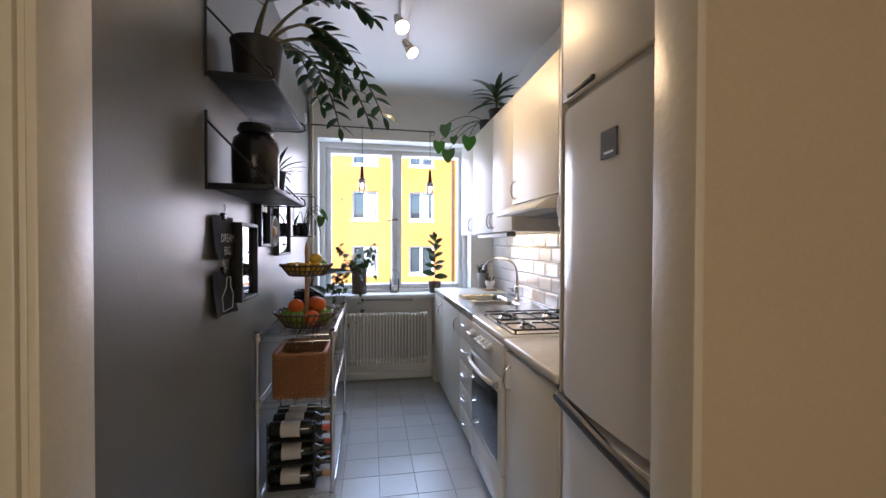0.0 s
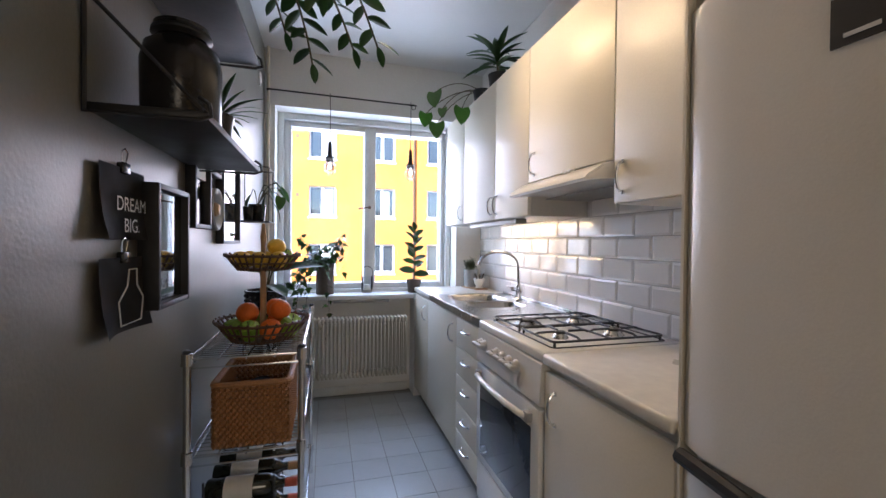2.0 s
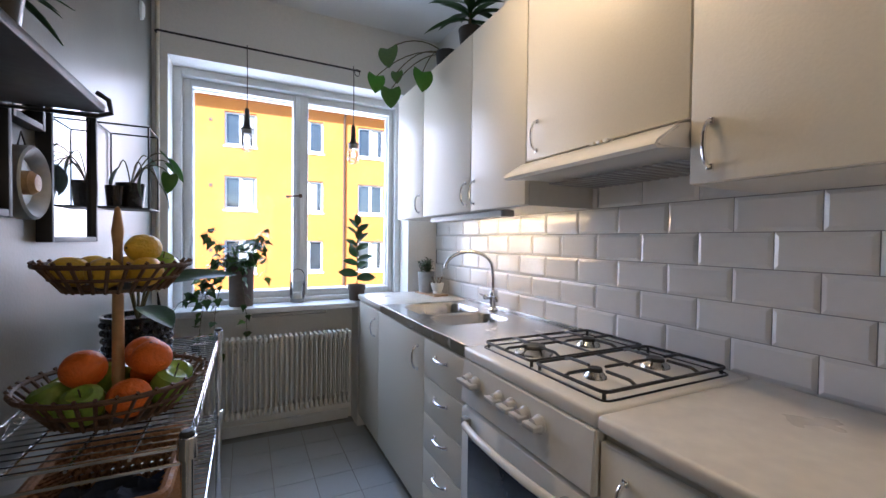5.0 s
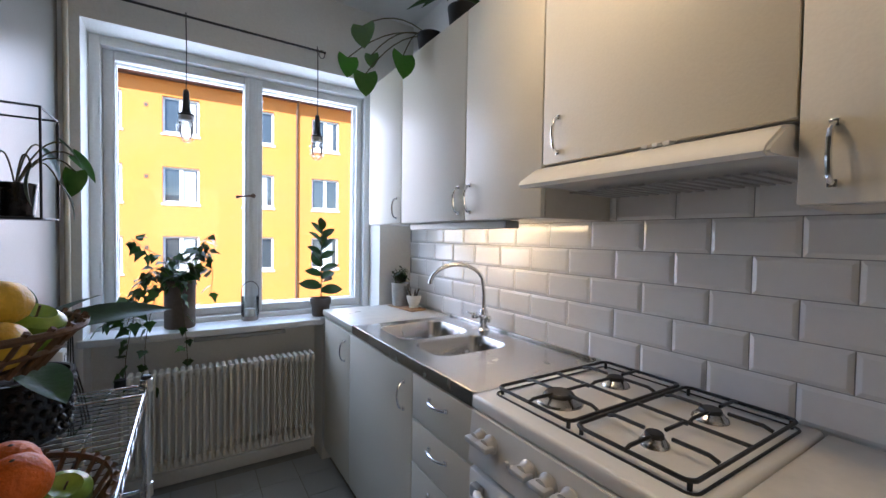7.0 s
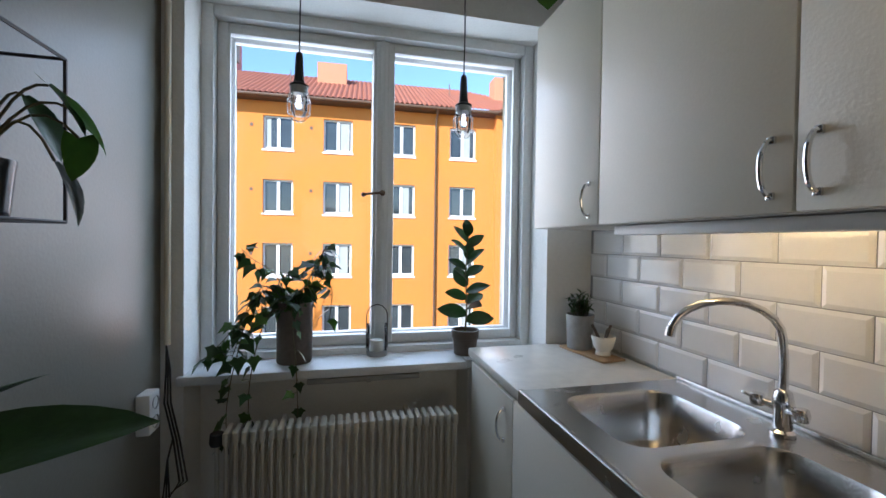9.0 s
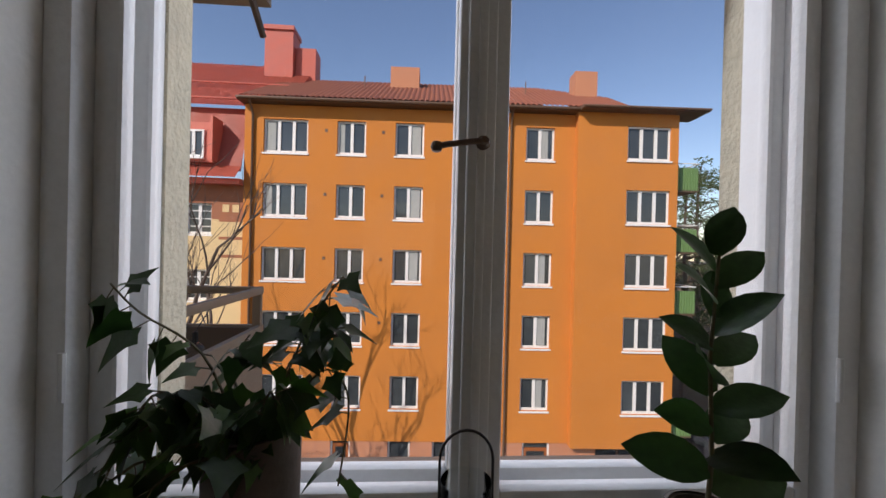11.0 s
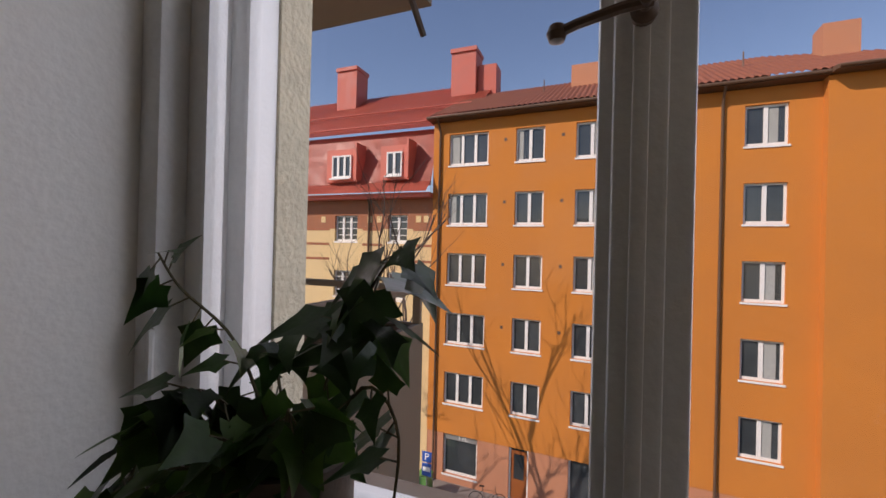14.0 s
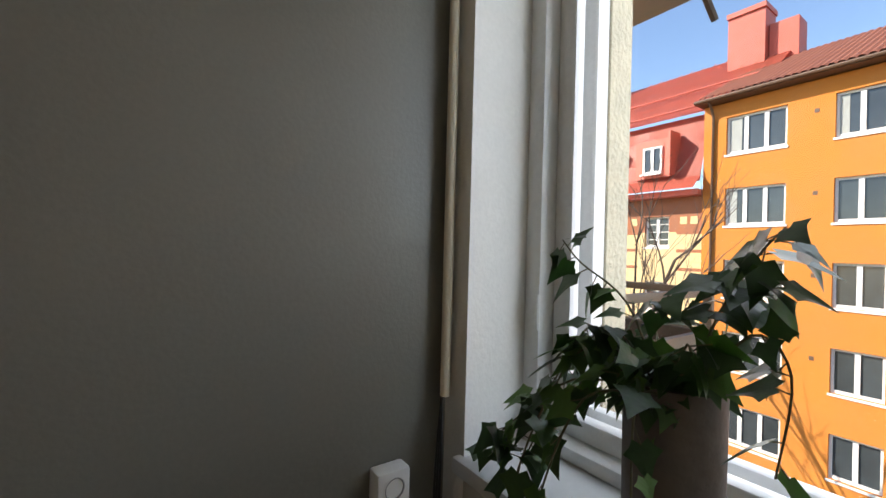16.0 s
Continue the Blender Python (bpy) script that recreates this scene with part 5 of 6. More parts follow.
ivy_vine([(0.0, -0.03, T), (-0.02, -0.07, 0.27), (-0.04, -0.08, 0.24)], 12, 1.1)

lan = thing("candle_lantern", (0.722, 4.30, ZS), "clear glass lantern with a white candle and a black hoop", "lantern")
part("glass", lathe([(0, 0.004), (0.040, 0.004), (0.044, 0.012), (0.044, 0.135), (0.042, 0.135), (0.041, 0.014), (0, 0.012)], 28), M_PANE, lan)
part("base", lathe([(0, 0), (0.044, 0), (0.0455, 0.012), (0.0455, 0.025), (0.0445, 0.025)], 28), M_GREYPLASTIC, lan)
part("candle", lathe([(0, 0.014), (0.027, 0.014), (0.027, 0.065), (0.022, 0.067), (0, 0.064)], 20), M_CANDLE, lan, "white candle")
part("hoop", tubed([(-0.045, 0, 0.03)] + [(-0.045 * math.cos(math.pi * i / 12), 0, 0.17 + 0.05 * math.sin(math.pi * i / 12)) for i in range(13)] + [(0.045, 0, 0.03)], 0.0025, 6), M_BLACKMATT, lan)

fig = plant_pot("fiddle_leaf_plant", (1.11, 4.25, ZS), 0.050, 0.056, 0.105, M_TERRA, "young fiddle-leaf fig in a brown clay pot on the sill")
part("pot_band", lathe([(0.0555, 0.07), (0.061, 0.072), (0.062, 0.108), (0.056, 0.109)], 28), M_TERRA, fig)
FIG = leaf_mesh("fiddle_leaf", 0.14, 0.080, M_LEAF, fold=0.2, bend=0.2)
part("trunk", tubed([(0, 0, 0.09), (0.006, 0, 0.2), (-0.002, 0, 0.36), (0.01, 0, 0.54)], 0.0045, 8, taper=0.0025), M_STEM, fig)
for i in range(16):
    a = i * 2.4
    z = 0.15 + 0.025 * i
    s = 1.0 - 0.02 * i
    piece("leaf", FIG, fig, aim((0.003, 0, z), (math.cos(a), math.sin(a) * 0.5 - 0.15, 0.15 + 0.06 * i), (0.9 if math.cos(a) > 0 else -0.9) * rnd.uniform(0.5, 1.1), s * rnd.uniform(0.8, 1)))

# ---- things beside the sink ----
solid("serving_tray", boxed(-0.055, 0.055, -0.13, 0.13, 0, 0.010, bevel=0.004), M_WOOD, "small brown wooden tray on the worktop", "tray", (1.552, 3.96, 0.9035, 0, 0, 8))
hrb = plant_pot("herb_pot", (1.540, 4.02, 0.914), 0.050, 0.056, 0.14, M_ZINC, "green herb in a grey zinc pot on the tray")
HERB = leaf_mesh("herb_leaf", 0.035, 0.011, M_LEAF, fold=0.2, bend=0.3, n=3)
for i in range(40):
    a, r = rnd.uniform(0, 6.28), rnd.uniform(0, 0.035)
    b = Vector((r * math.cos(a), r * math.sin(a), 0.125))
    t = b + Vector((math.cos(a) * rnd.uniform(0, 0.035), math.sin(a) * rnd.uniform(0, 0.035), rnd.uniform(0.04, 0.10)))
    part("stem", tubed([tuple(b), tuple(t)], 0.001, 4), M_STEM, hrb)
    for k in range(5):
        q = b.lerp(t, 0.35 + 0.16 * k)
        piece("leaf", HERB, hrb, aim(q, (rnd.uniform(-1, 1), rnd.uniform(-1, 1), rnd.uniform(0.0, 1)), 0, rnd.uniform(0.7, 1.2)))
mug = thing("sponge_pot", (1.572, 3.905, 0.914), "cream footed ceramic pot holding small tools", "pot")
part("pot", lathe([(0, 0), (0.028, 0), (0.030, 0.006), (0.026, 0.016), (0.036, 0.03), (0.046, 0.07), (0.044, 0.075), (0.042, 0.07), (0.03, 0.03), (0, 0.025)], 24), M_CANDLE, mug)
for a in (0.4, 2.0, 4.4):
    part("tool", tubed([(0, 0, 0.03), (0.05 * math.cos(a), 0.05 * math.sin(a), 0.11)], 0.006, 6), M_TERRA, mug)

# ---- plants on the wall cabinets ----
pot2 = plant_pot("heart_leaf_plant", (1.41, 3.475, UZ1 + 0.0005), 0.05, 0.06, 0.10, M_BLACKMATT, "trailing heart-leaved plant in a dark pot on the cabinets")
HL = leaf_mesh("large_heart_leaf", 0.125, 0.115, M_LEAFLIGHT, fold=0.1, bend=0.15, heart=0.16)
for tip, s in (((-0.33, 0.02, 0.06), 0.95), ((-0.37, 0.10, -0.06), 0.85), ((-0.30, 0.06, -0.13), 0.95), ((-0.15, -0.02, -0.04), 1.0), ((-0.24, 0.14, 0.0), 0.6)):
    b, t = Vector((0, 0, 0.09)), Vector(tip)
    c = (b + t) / 2 + Vector((0, 0, 0.12))
    part("stem", tubed([b * (1 - u) ** 2 + c * 2 * u * (1 - u) + t * u * u for u in [i / 7 for i in range(8)]], 0.0028, 5), M_STEM, pot2)
    piece("leaf", HL, pot2, aim(t, (-0.15, -0.45, -1.0), rnd.uniform(-0.4, 0.4), s))
drc = plant_pot("dragon_plant", (1.408, 3.20, UZ1 + 0.0005), 0.05, 0.06, 0.10, M_BLACKMATT, "dark palm-like plant in a black pot on the cabinets")
DR = leaf_mesh("long_leaf", 0.24, 0.048, M_LEAF, fold=0.25, bend=0.45)
part("trunk", tubed([(0, 0, 0.08), (-0.01, 0, 0.22)], 0.007, 7), M_STEM, drc)
for i in range(20):
    a = i * 2.4
    piece("leaf", DR, drc, aim((-0.005, 0, 0.14 + 0.005 * i), (math.cos(a), math.sin(a), 0.25 + 0.05 * i), 0, rnd.uniform(0.7, 1.0)))

# ---- tiles ----
def wall_tile(w, h):
    bm = bmesh.new()
    e, d = 0.011, 0.008
    lo = [bm.verts.new(p) for p in ((0, 0, 0), (0, w, 0), (0, w, h), (0, 0, h))]
    md = [bm.verts.new((-0.004, p.co.y, p.co.z)) for p in lo]
    hi = [bm.verts.new(p) for p in ((-d, e, e), (-d, w - e, e), (-d, w - e, h - e), (-d, e, h - e))]
    for A, B in ((lo, md), (md, hi)):
        for k in range(4):
            bm.faces.new((A[k], A[(k + 1) % 4], B[(k + 1) % 4], B[k]))
    bm.faces.new(hi)
    return mesh_of("tile", bm, M_WALLTILE, smooth=False)


wr = bpy.data.objects["wall_right"]
part("grout", boxed(X_TILE - 0.003, X_TILE - 0.0002, 1.536, YW - 0.001, 0.9055, 1.56), M_GROUT, wr, "grey grout between the wall tiles")
full, cache = 0.1995, {}
for k in range(6):
    z0 = 0.903 + 0.10075 * k
    zl = max(z0, 0.9055)
    joints = [j for j in [2.218 - 0.2015 * 4 + 0.2015 * n + (0 if k % 2 else 0.10075) for n in range(22)] if 1.55 < j < 4.14]
    cuts = [1.536] + joints + [YW]
    for a, b in zip(cuts, cuts[1:]):
        if k == 5 and (b < 2.04 or a > 2.63):
            continue
        w, h = round(b - a - 0.003, 4), round(z0 + 0.09825 - zl, 4)
        if w < 0.03:
            continue
        if (w, h) not in cache:
            cache[(w, h)] = wall_tile(w, h)
        piece("tile", cache[(w, h)], wr, pose(X_TILE - 0.0005, a + 0.0015, zl))
fl = bpy.data.objects["floor"]
bm = boxed(0.0015, 0.1985, 0.0015, 0.1985, -0.006, 0.0, bevel=0.0012, seg=1)
ft = mesh_of("tile", bm, M_FLOORTILE, smooth=False)
for i in range(-1, 6):
    for j in range(17):
        piece("tile", ft, fl, pose(-0.058 + 0.2 * i, 0.84 + 0.2 * j, rnd.uniform(-0.0006, 0.0)))


# ---- outdoors ----
ZG = -10.4
FY = 23.0
structure("ground", boxed(-400, 400, 4.7, 700, ZG - 0.5, ZG), M_ASPHALT, "grey asphalt street and yard reaching the horizon")
structure("pavement", boxed(-60, 13.4, 19.6, 23.4, ZG, ZG + 0.13, bevel=0.02), M_PAVE, "grey slab pavement along the facades")
# own balconies beside the window
bal = thing("balcony", (-0.25, 4.662, 0.02), "tan sheet metal balcony on the own facade", "balcony")
part("side_panel", boxed(-0.03, 0.0, 0.0, 1.36, -0.15, 0.88), M_BALCONY, bal)
part("front_panel", boxed(-2.6, 0.0, 1.361, 1.39, -0.15, 0.88), M_BALCONY, bal)
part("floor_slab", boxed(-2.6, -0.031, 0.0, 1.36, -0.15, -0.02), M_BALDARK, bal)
# inside of the front panel, a sheet in the darker brown
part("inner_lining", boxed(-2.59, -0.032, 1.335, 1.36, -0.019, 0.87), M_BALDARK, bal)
part("top_rail", boxed(-2.6, 0.0, 1.345, 1.385, 1.06, 1.10, bevel=0.004), M_BALCONY, bal)
part("side_rail", boxed(-0.03, 0.0, 0.0, 1.344, 1.06, 1.10, bevel=0.004), M_BALCONY, bal)
for x in (-2.5, -1.25, -0.05):
    part("post", boxed(x, x + 0.045, 1.35, 1.38, 0.881, 1.059), M_BALCONY, bal)
b2 = thing("upper_balcony", (-0.25, 4.662, 2.745), "balcony of the storey above seen from below", "balcony")
part("slab", boxed(-2.6, 0.0, 0, 1.4, 0, 0.14), M_BALCONY, b2)
part("bracket_arm", tubed([(-0.03, 1.1, -0.001), (-0.02, 1.34, -0.20)], 0.02, 6), M_BALDARK, b2)
bulb = thing("festoon_bulb", (-0.47, 5.74, 0.82), "clear glass festoon bulb hanging from the balcony rail", "bulb")
part("globe", lathe([(0, -0.05), (0.03, -0.042), (0.047, -0.015), (0.045, 0.015), (0.02, 0.045), (0, 0.046)], 16), M_GLASS, bulb)
part("socket", tubed([(0, 0, 0.046), (0, 0, 0.10)], 0.014, 8), M_BLACKMATT, bulb)
part("wire", tubed([(0, 0, 0.10), (0.02, 0.1, 0.2), (0, 0.26, 0.257)], 0.003, 5), M_BLACKMATT, bulb)

# the ochre apartment house
PITCH = 2.98
house = thing("apartment_house", (-0.02, FY - 0.17, 0.05, 0, 0, -2.0), "ochre orange rendered apartment house with five storeys of white windows", "house")


def wall_with_holes(x0, x1, z0, z1, y0, y1, holes):
    """A wall slab with rectangular holes (x0, x1, z0, z1) on one grid."""
    xs = sorted({x0, x1, *[h[0] for h in holes], *[h[1] for h in holes]})
    zs_ = sorted({z0, z1, *[h[2] for h in holes], *[h[3] for h in holes]})
    xs = [x for x in xs if x0 <= x <= x1]
    zs_ = [z for z in zs_ if z0 <= z <= z1]
    bm = bmesh.new()
    for xa, xb in zip(xs, xs[1:]):
        run = None
        for za, zb in zip(zs_, zs_[1:]):
            inside = any(h[0] <= xa and xb <= h[1] and h[2] <= za and zb <= h[3] for h in holes)
            if inside:
                if run:
                    box(bm, xa, xb, y0, y1, *run)
                run = None
            else:
                run = (run[0], zb) if run else (za, zb)
        if run:
            box(bm, xa, xb, y0, y1, *run)
    bmesh.ops.remove_doubles(bm, verts=bm.verts, dist=0.001)
    return bm


COLS = [(-6.58, -4.53, 3), (-3.18, -1.84, 2), (-0.47, 0.88, 2), (2.6, 3.95, 2), (5.72, 7.08, 2)]
BAYCOL = (10.40, 12.46, 3)
holes, hb = [], []
for r in range(5):
    zt = 7.10 - PITCH * r
    holes += [(a, b, zt - 1.56, zt) for a, b, n in COLS]
    hb.append((BAYCOL[0], BAYCOL[1], zt - 1.50, zt + 0.08))
GROUND = [(-6.55, -4.75, -9.9, -7.72), (-3.18, -2.26, ZG + 0.02, -7.72), (-0.5, 0.55, ZG + 0.15, -7.7), (1.6, 3.3, -9.7, -7.6), (5.9, 7.2, ZG + 0.02, -7.85)]
part("wall", wall_with_holes(-7.45, 8.05, -7.9, 7.75, 0, 0.5, holes), M_ORFACADE, house, smooth=False)
part("base_wall", wall_with_holes(-7.45, 8.05, ZG, -7.9, 0.02, 0.5, [(a, b, c, -7.9) for a, b, c, d in GROUND]), M_PINKBASE, house, "salmon rendered ground floor", smooth=False)
bm = wall_with_holes(8.05, 12.82, -7.86, 7.9, -0.42, 0.0, hb)
part("bay_wall", bm, M_ORFACADE, house, smooth=False)
part("end_wall", boxed(12.32, 12.82, 0.001, 11, ZG, 7.9), M_ORFACADE, house, smooth=False)
part("core", boxed(-7.4, 12.3, 0.9, 11, ZG, 7.7), M_CURTAIN, house, "dim rooms behind the windows", smooth=False)
part("bay_floor", boxed(8.05, 12.82, -0.42, 0.5, -7.95, -7.861), M_ORFACADE, house, smooth=False)
part("bay_base", wall_with_holes(8.05, 12.32, ZG, -7.951, 0.0, 0.5, [(9.4, 11.6, ZG + 0.1, -8.05)]), M_PINKBASE, house, smooth=False)


def far_window(x0, x1, z0, z1, y, panes, parent):
    w = part("window", boxed(x0 - 0.05, x1 + 0.05, y - 0.16, y - 0.001, z0 - 0.09, z0 - 0.01), M_WINWHITE, parent, smooth=False)
    b = bmesh.new()
    t = 0.085
    box(b, x0, x0 + t, y, y + 0.08, z0, z1)
    box(b, x1 - t, x1, y, y + 0.08, z0, z1)
    box(b, x0 + t, x1 - t, y, y + 0.08, z1 - t, z1)
    box(b, x0 + t, x1 - t, y, y + 0.08, z0, z0 + t * 1.3)
    for i in range(1, panes):
        xx = x0 + (x1 - x0) * i / panes
        box(b, xx - 0.07, xx + 0.07, y - 0.01, y + 0.08, z0 + t * 1.3, z1 - t)
    part("frame", b, M_WINWHITE, w, smooth=False)
    for i in range(panes):
        part("pane", boxed(x0 + (x1 - x0) * i / panes + 0.06, x0 + (x1 - x0) * (i + 1) / panes - 0.06, y + 0.05, y + 0.06, z0 + 0.08, z1 - 0.06), M_WINGLASS, w, smooth=False)
    return w


rnd = random.Random(4)
for r in range(5):
    zt = 7.10 - PITCH * r
    for a, b, n in COLS:
        w = far_window(a, b, zt - 1.56, zt, 0.12, n, house)
        if rnd.random() < 0.5:
            k = rnd.randrange(n)
            part("curtain", boxed(a + (b - a) * k / n + 0.09, a + (b - a) * (k + rnd.uniform(0.6, 1)) / n - 0.09, 0.150, 0.169, zt - 1.44, zt - 0.09), M_CURTAIN, w, smooth=False)
    far_window(BAYCOL[0], BAYCOL[1], zt - 1.50, zt + 0.08, -0.32, 3, house)
for i, (a, b, c, d) in enumerate(GROUND):
    if i in (1, 4):
        dr = part("door", boxed(a + 0.08, b - 0.08, 0.14, 0.20, c, d - 0.35), M_DOORWOOD, house, "varnished brown wooden entrance door", smooth=False)
        part("door_glass", boxed(a + 0.22, b - 0.22, 0.12, 0.139, c + 1.0, d - 0.5), M_WINGLASS, dr, smooth=False)
        part("fanlight", boxed(a + 0.08, b - 0.08, 0.16, 0.18, d - 0.32, d - 0.03), M_WINGLASS, dr, smooth=False)
        bmf = boxed(a, a + 0.07, 0.08, 0.24, c, d)
        box(bmf, b - 0.07, b, 0.08, 0.24, c, d)
        box(bmf, a + 0.07, b - 0.07, 0.08, 0.24, d - 0.06, d)
        part("door_frame", bmf, M_WINWHITE, dr, smooth=False)
    else:
        far_window(a, b, c, d, 0.15, 1, house)
part("shop_front", boxed(9.42, 11.58, 0.2, 0.26, ZG + 0.1, -8.06), M_WINGLASS, house, smooth=False)
bm = bmesh.new()
for x in (9.42, 10.5, 11.5):
    box(bm, x, x + 0.09, 0.12, 0.199, ZG + 0.1, -8.06)
box(bm, 9.52, 11.49, 0.12, 0.199, -8.75, -8.66)
part("shop_frame", bm, M_GUTTER, house, smooth=False)
bm = bmesh.new()
for x0, x1, y0 in ((-7.6, 8.2, -0.55), (8.05, 13.9, -1.0)):
    v = [bm.verts.new(p) for p in ((x0, y0, 7.78), (x1, y0, 7.78), (x1, 0.6, 7.78), (x0, 0.6, 7.78))]
    v2 = [bm.verts.new(p) for p in ((x0, y0, 7.92), (x1, y0, 7.92), (x1, 0.6, 8.0), (x0, 0.6, 8.0))]
    for k in range(4):
        bm.faces.new((v[k], v[(k + 1) % 4], v2[(k + 1) % 4], v2[k]))
    bm.faces.new(v[::-1]), bm.faces.new(v2)
part("eave", bm, M_GUTTER, house, "brown boarded eave", smooth=False)
# tiled roof: sloping slab with raised courses
bm = bmesh.new()
sl = math.atan2(3.0, 5.5)
nrow, ncol = 16, 74
for i in range(ncol):
    x = -7.45 + i * 0.245
    yt = 5.5 if x < 7.5 else max(0.8, 5.5 - (x - 7.5) * 1.0)
    q0, q1 = Vector((x, -0.6, 7.93)), Vector((x, yt, 7.93 + (yt + 0.6) * 0.52))
    vs = [bm.verts.new(q0 + Vector((dx, 0, dz))) for dx, dz in ((0, 0), (0.06, 0.07), (0.14, 0.07), (0.245, 0))]
    ve = [bm.verts.new(q1 + Vector((dx, 0, dz))) for dx, dz in ((0, 0), (0.06, 0.07), (0.14, 0.07), (0.245, 0))]
    for k in range(3):
        bm.faces.new((vs[k], vs[k + 1], ve[k + 1], ve[k]))
roof = part("roof", bm, M_TILEROOF, house, "brown-red ribbed tile roof", smooth=False)
part("roof_back", boxed(-7.4, 8.0, 5.6, 11, 7.9, 10.9), M_TILEROOF, house, smooth=False)
part("gutter", tubed([(-7.6, -0.60, 7.86), (8.15, -0.60, 7.86)], 0.07, 8), M_GUTTER, house)
part("bay_gutter", tubed([(8.1, -1.05, 7.86), (13.9, -1.05, 7.86)], 0.06, 8), M_GUTTER, house)
for x in (-7.05, 4.98):
    part("downpipe", tubed([(x, -0.55, 7.8), (x, -0.25, 7.5), (x, -0.09, 7.2), (x, -0.09, ZG)], 0.055, 8), M_GUTTER, house)
ch = part("chimney", boxed(-1.15, 0.45, 3.6, 4.8, 9.8, 11.3), M_PINKBASE, roof, smooth=False)
part("chimney", boxed(8.9, 10.1, 2.6, 3.6, 8.6, 11.0), M_PINKBASE, roof, smooth=False)
for x in (-2.4, 6.2):
    part("roof_ladder", tubed([(x, 2.6, 9.5), (x, 2.6, 10.3)], 0.03, 6), M_GUTTER, roof)
for r in range(5):
    z = 4.42 - 3.0 * r
    bl = part("balcony", boxed(12.821, 14.27, 0.3, 2.6, z - 0.14, z), M_GUTTER, house, smooth=False)
    bm = bmesh.new()
    for i in range(11):
        box(bm, 12.83 + i * 0.13, 12.83 + i * 0.13 + 0.085, 0.26, 0.30, z - 0.05, z + 1.05)
    box(bm, 12.83, 14.27, 0.301, 0.315, z, z + 1.03)
    part("balcony_front", bm, M_GREENPANEL, bl, "ribbed green sheet balcony front", smooth=False)
    part("balcony_rail", tubed([(12.83, 0.28, z + 1.25), (14.27, 0.28, z + 1.25), (14.27, 2.5, z + 1.25)], 0.025, 6), M_WINWHITE, bl)
bm = bmesh.new()
for i in range(9):
    a = math.pi * i / 8
    tube(bm, [(13.5 + 0.0, 0.5, -7.4), (13.5, 0.5, -6.6)], 0.02, 5) if i == 0 else None
tube(bm, [(13.5 + 0.3 * math.cos(math.pi * i / 8), 0.5, -6.7 + 0.3 * math.sin(math.pi * i / 8)) for i in range(9)], 0.02, 5)
for x in (13.2, 13.35, 13.65, 13.8):
    tube(bm, [(x, 0.5, -7.5), (x, 0.5, -6.6)], 0.015, 5)
part("trellis", bm, M_GUTTER, house)
for r in range(4):
    for x in (-3.75, 0.2 - 1.3):
        part("wall_vent", boxed(x, x + 0.14, -0.012, -0.001, 6.55 - PITCH * r, 6.7 - PITCH * r), M_GUTTER, house, smooth=False)

# the red-roofed brick house
red = thing("brick_house", (-7.5, FY, 0), "old brick and yellow render house with a red sheet-metal mansard roof", "house")
RX = [(-6.05, -4.55), (-2.6, -1.45)]
rh = [(a, b, 1.7 - 3.1 * r, 3.15 - 3.1 * r) for a, b in RX for r in range(4)]
part("wall", wall_with_holes(-22, 0.02, ZG, 2.4, 0.25, 0.75, rh), M_YELLOW, red, smooth=False)
part("brick_wall", wall_with_holes(-22, 0.02, 2.4, 4.0, 0.25, 0.75, rh), M_BRICK, red, "red brick upper wall", smooth=False)
for r in range(5):
    for xa, xb in ((-22, -6.4), (-4.2, -2.95), (-1.1, 0)):
        part("brick_band", boxed(xa, xb, 0.235, 0.249, 2.3 - 0.42 * r, 2.44 - 0.42 * r), M_BRICK if r % 2 == 0 else M_YELLOW, red, smooth=False)
for xa in (-7.0, -3.9, -3.3, -0.95, -0.5):
    part("quoin_block", boxed(xa, xa + 0.3, 0.23, 0.249, 2.75, 3.1), M_YELLOW, red, smooth=False)
for a, b in RX:
    for r in range(4):
        w = far_window(a, b, 1.7 - 3.1 * r, 3.15 - 3.1 * r, 0.40, 3 if b - a > 1.3 else 2, red)
        bm = bmesh.new()
        for k in range(1, 4):
            z = 1.7 - 3.1 * r + 1.45 * k / 4
            box(bm, a + 0.09, b - 0.09, 0.40, 0.44, z - 0.02, z + 0.02)
        part("glazing_bar", bm, M_WINWHITE, w, smooth=False)
part("inner", boxed(-21.9, -0.1, 1.2, 10, ZG, 3.9), M_CURTAIN, red, smooth=False)


def slope(x0, x1, ya, za, yb, zb, t=0.08):
    b = bmesh.new()
    vs = [b.verts.new(p) for p in ((x0, ya, za), (x1, ya, za), (x1, yb, zb), (x0, yb, zb))]
    b.faces.new(vs)
    bmesh.ops.solidify(b, geom=b.faces[:], thickness=t)
    return b


part("cornice", boxed(-22, 0.02, -0.35, 0.75, 4.0, 4.25), M_REDROOF, red, smooth=False)
part("mansard", slope(-22, 0.0, -0.15, 4.6, 0.75, 7.75), M_REDROOF, red, "red sheet-metal mansard", smooth=False)
part("mansard_foot", slope(-22, 0.0, -0.75, 4.25, -0.10, 4.85), M_REDROOF, red, smooth=False)
part("upper_roof", slope(-22, 1.6, 0.35, 7.78, 6.6, 12.3), M_REDROOF, red, smooth=False)
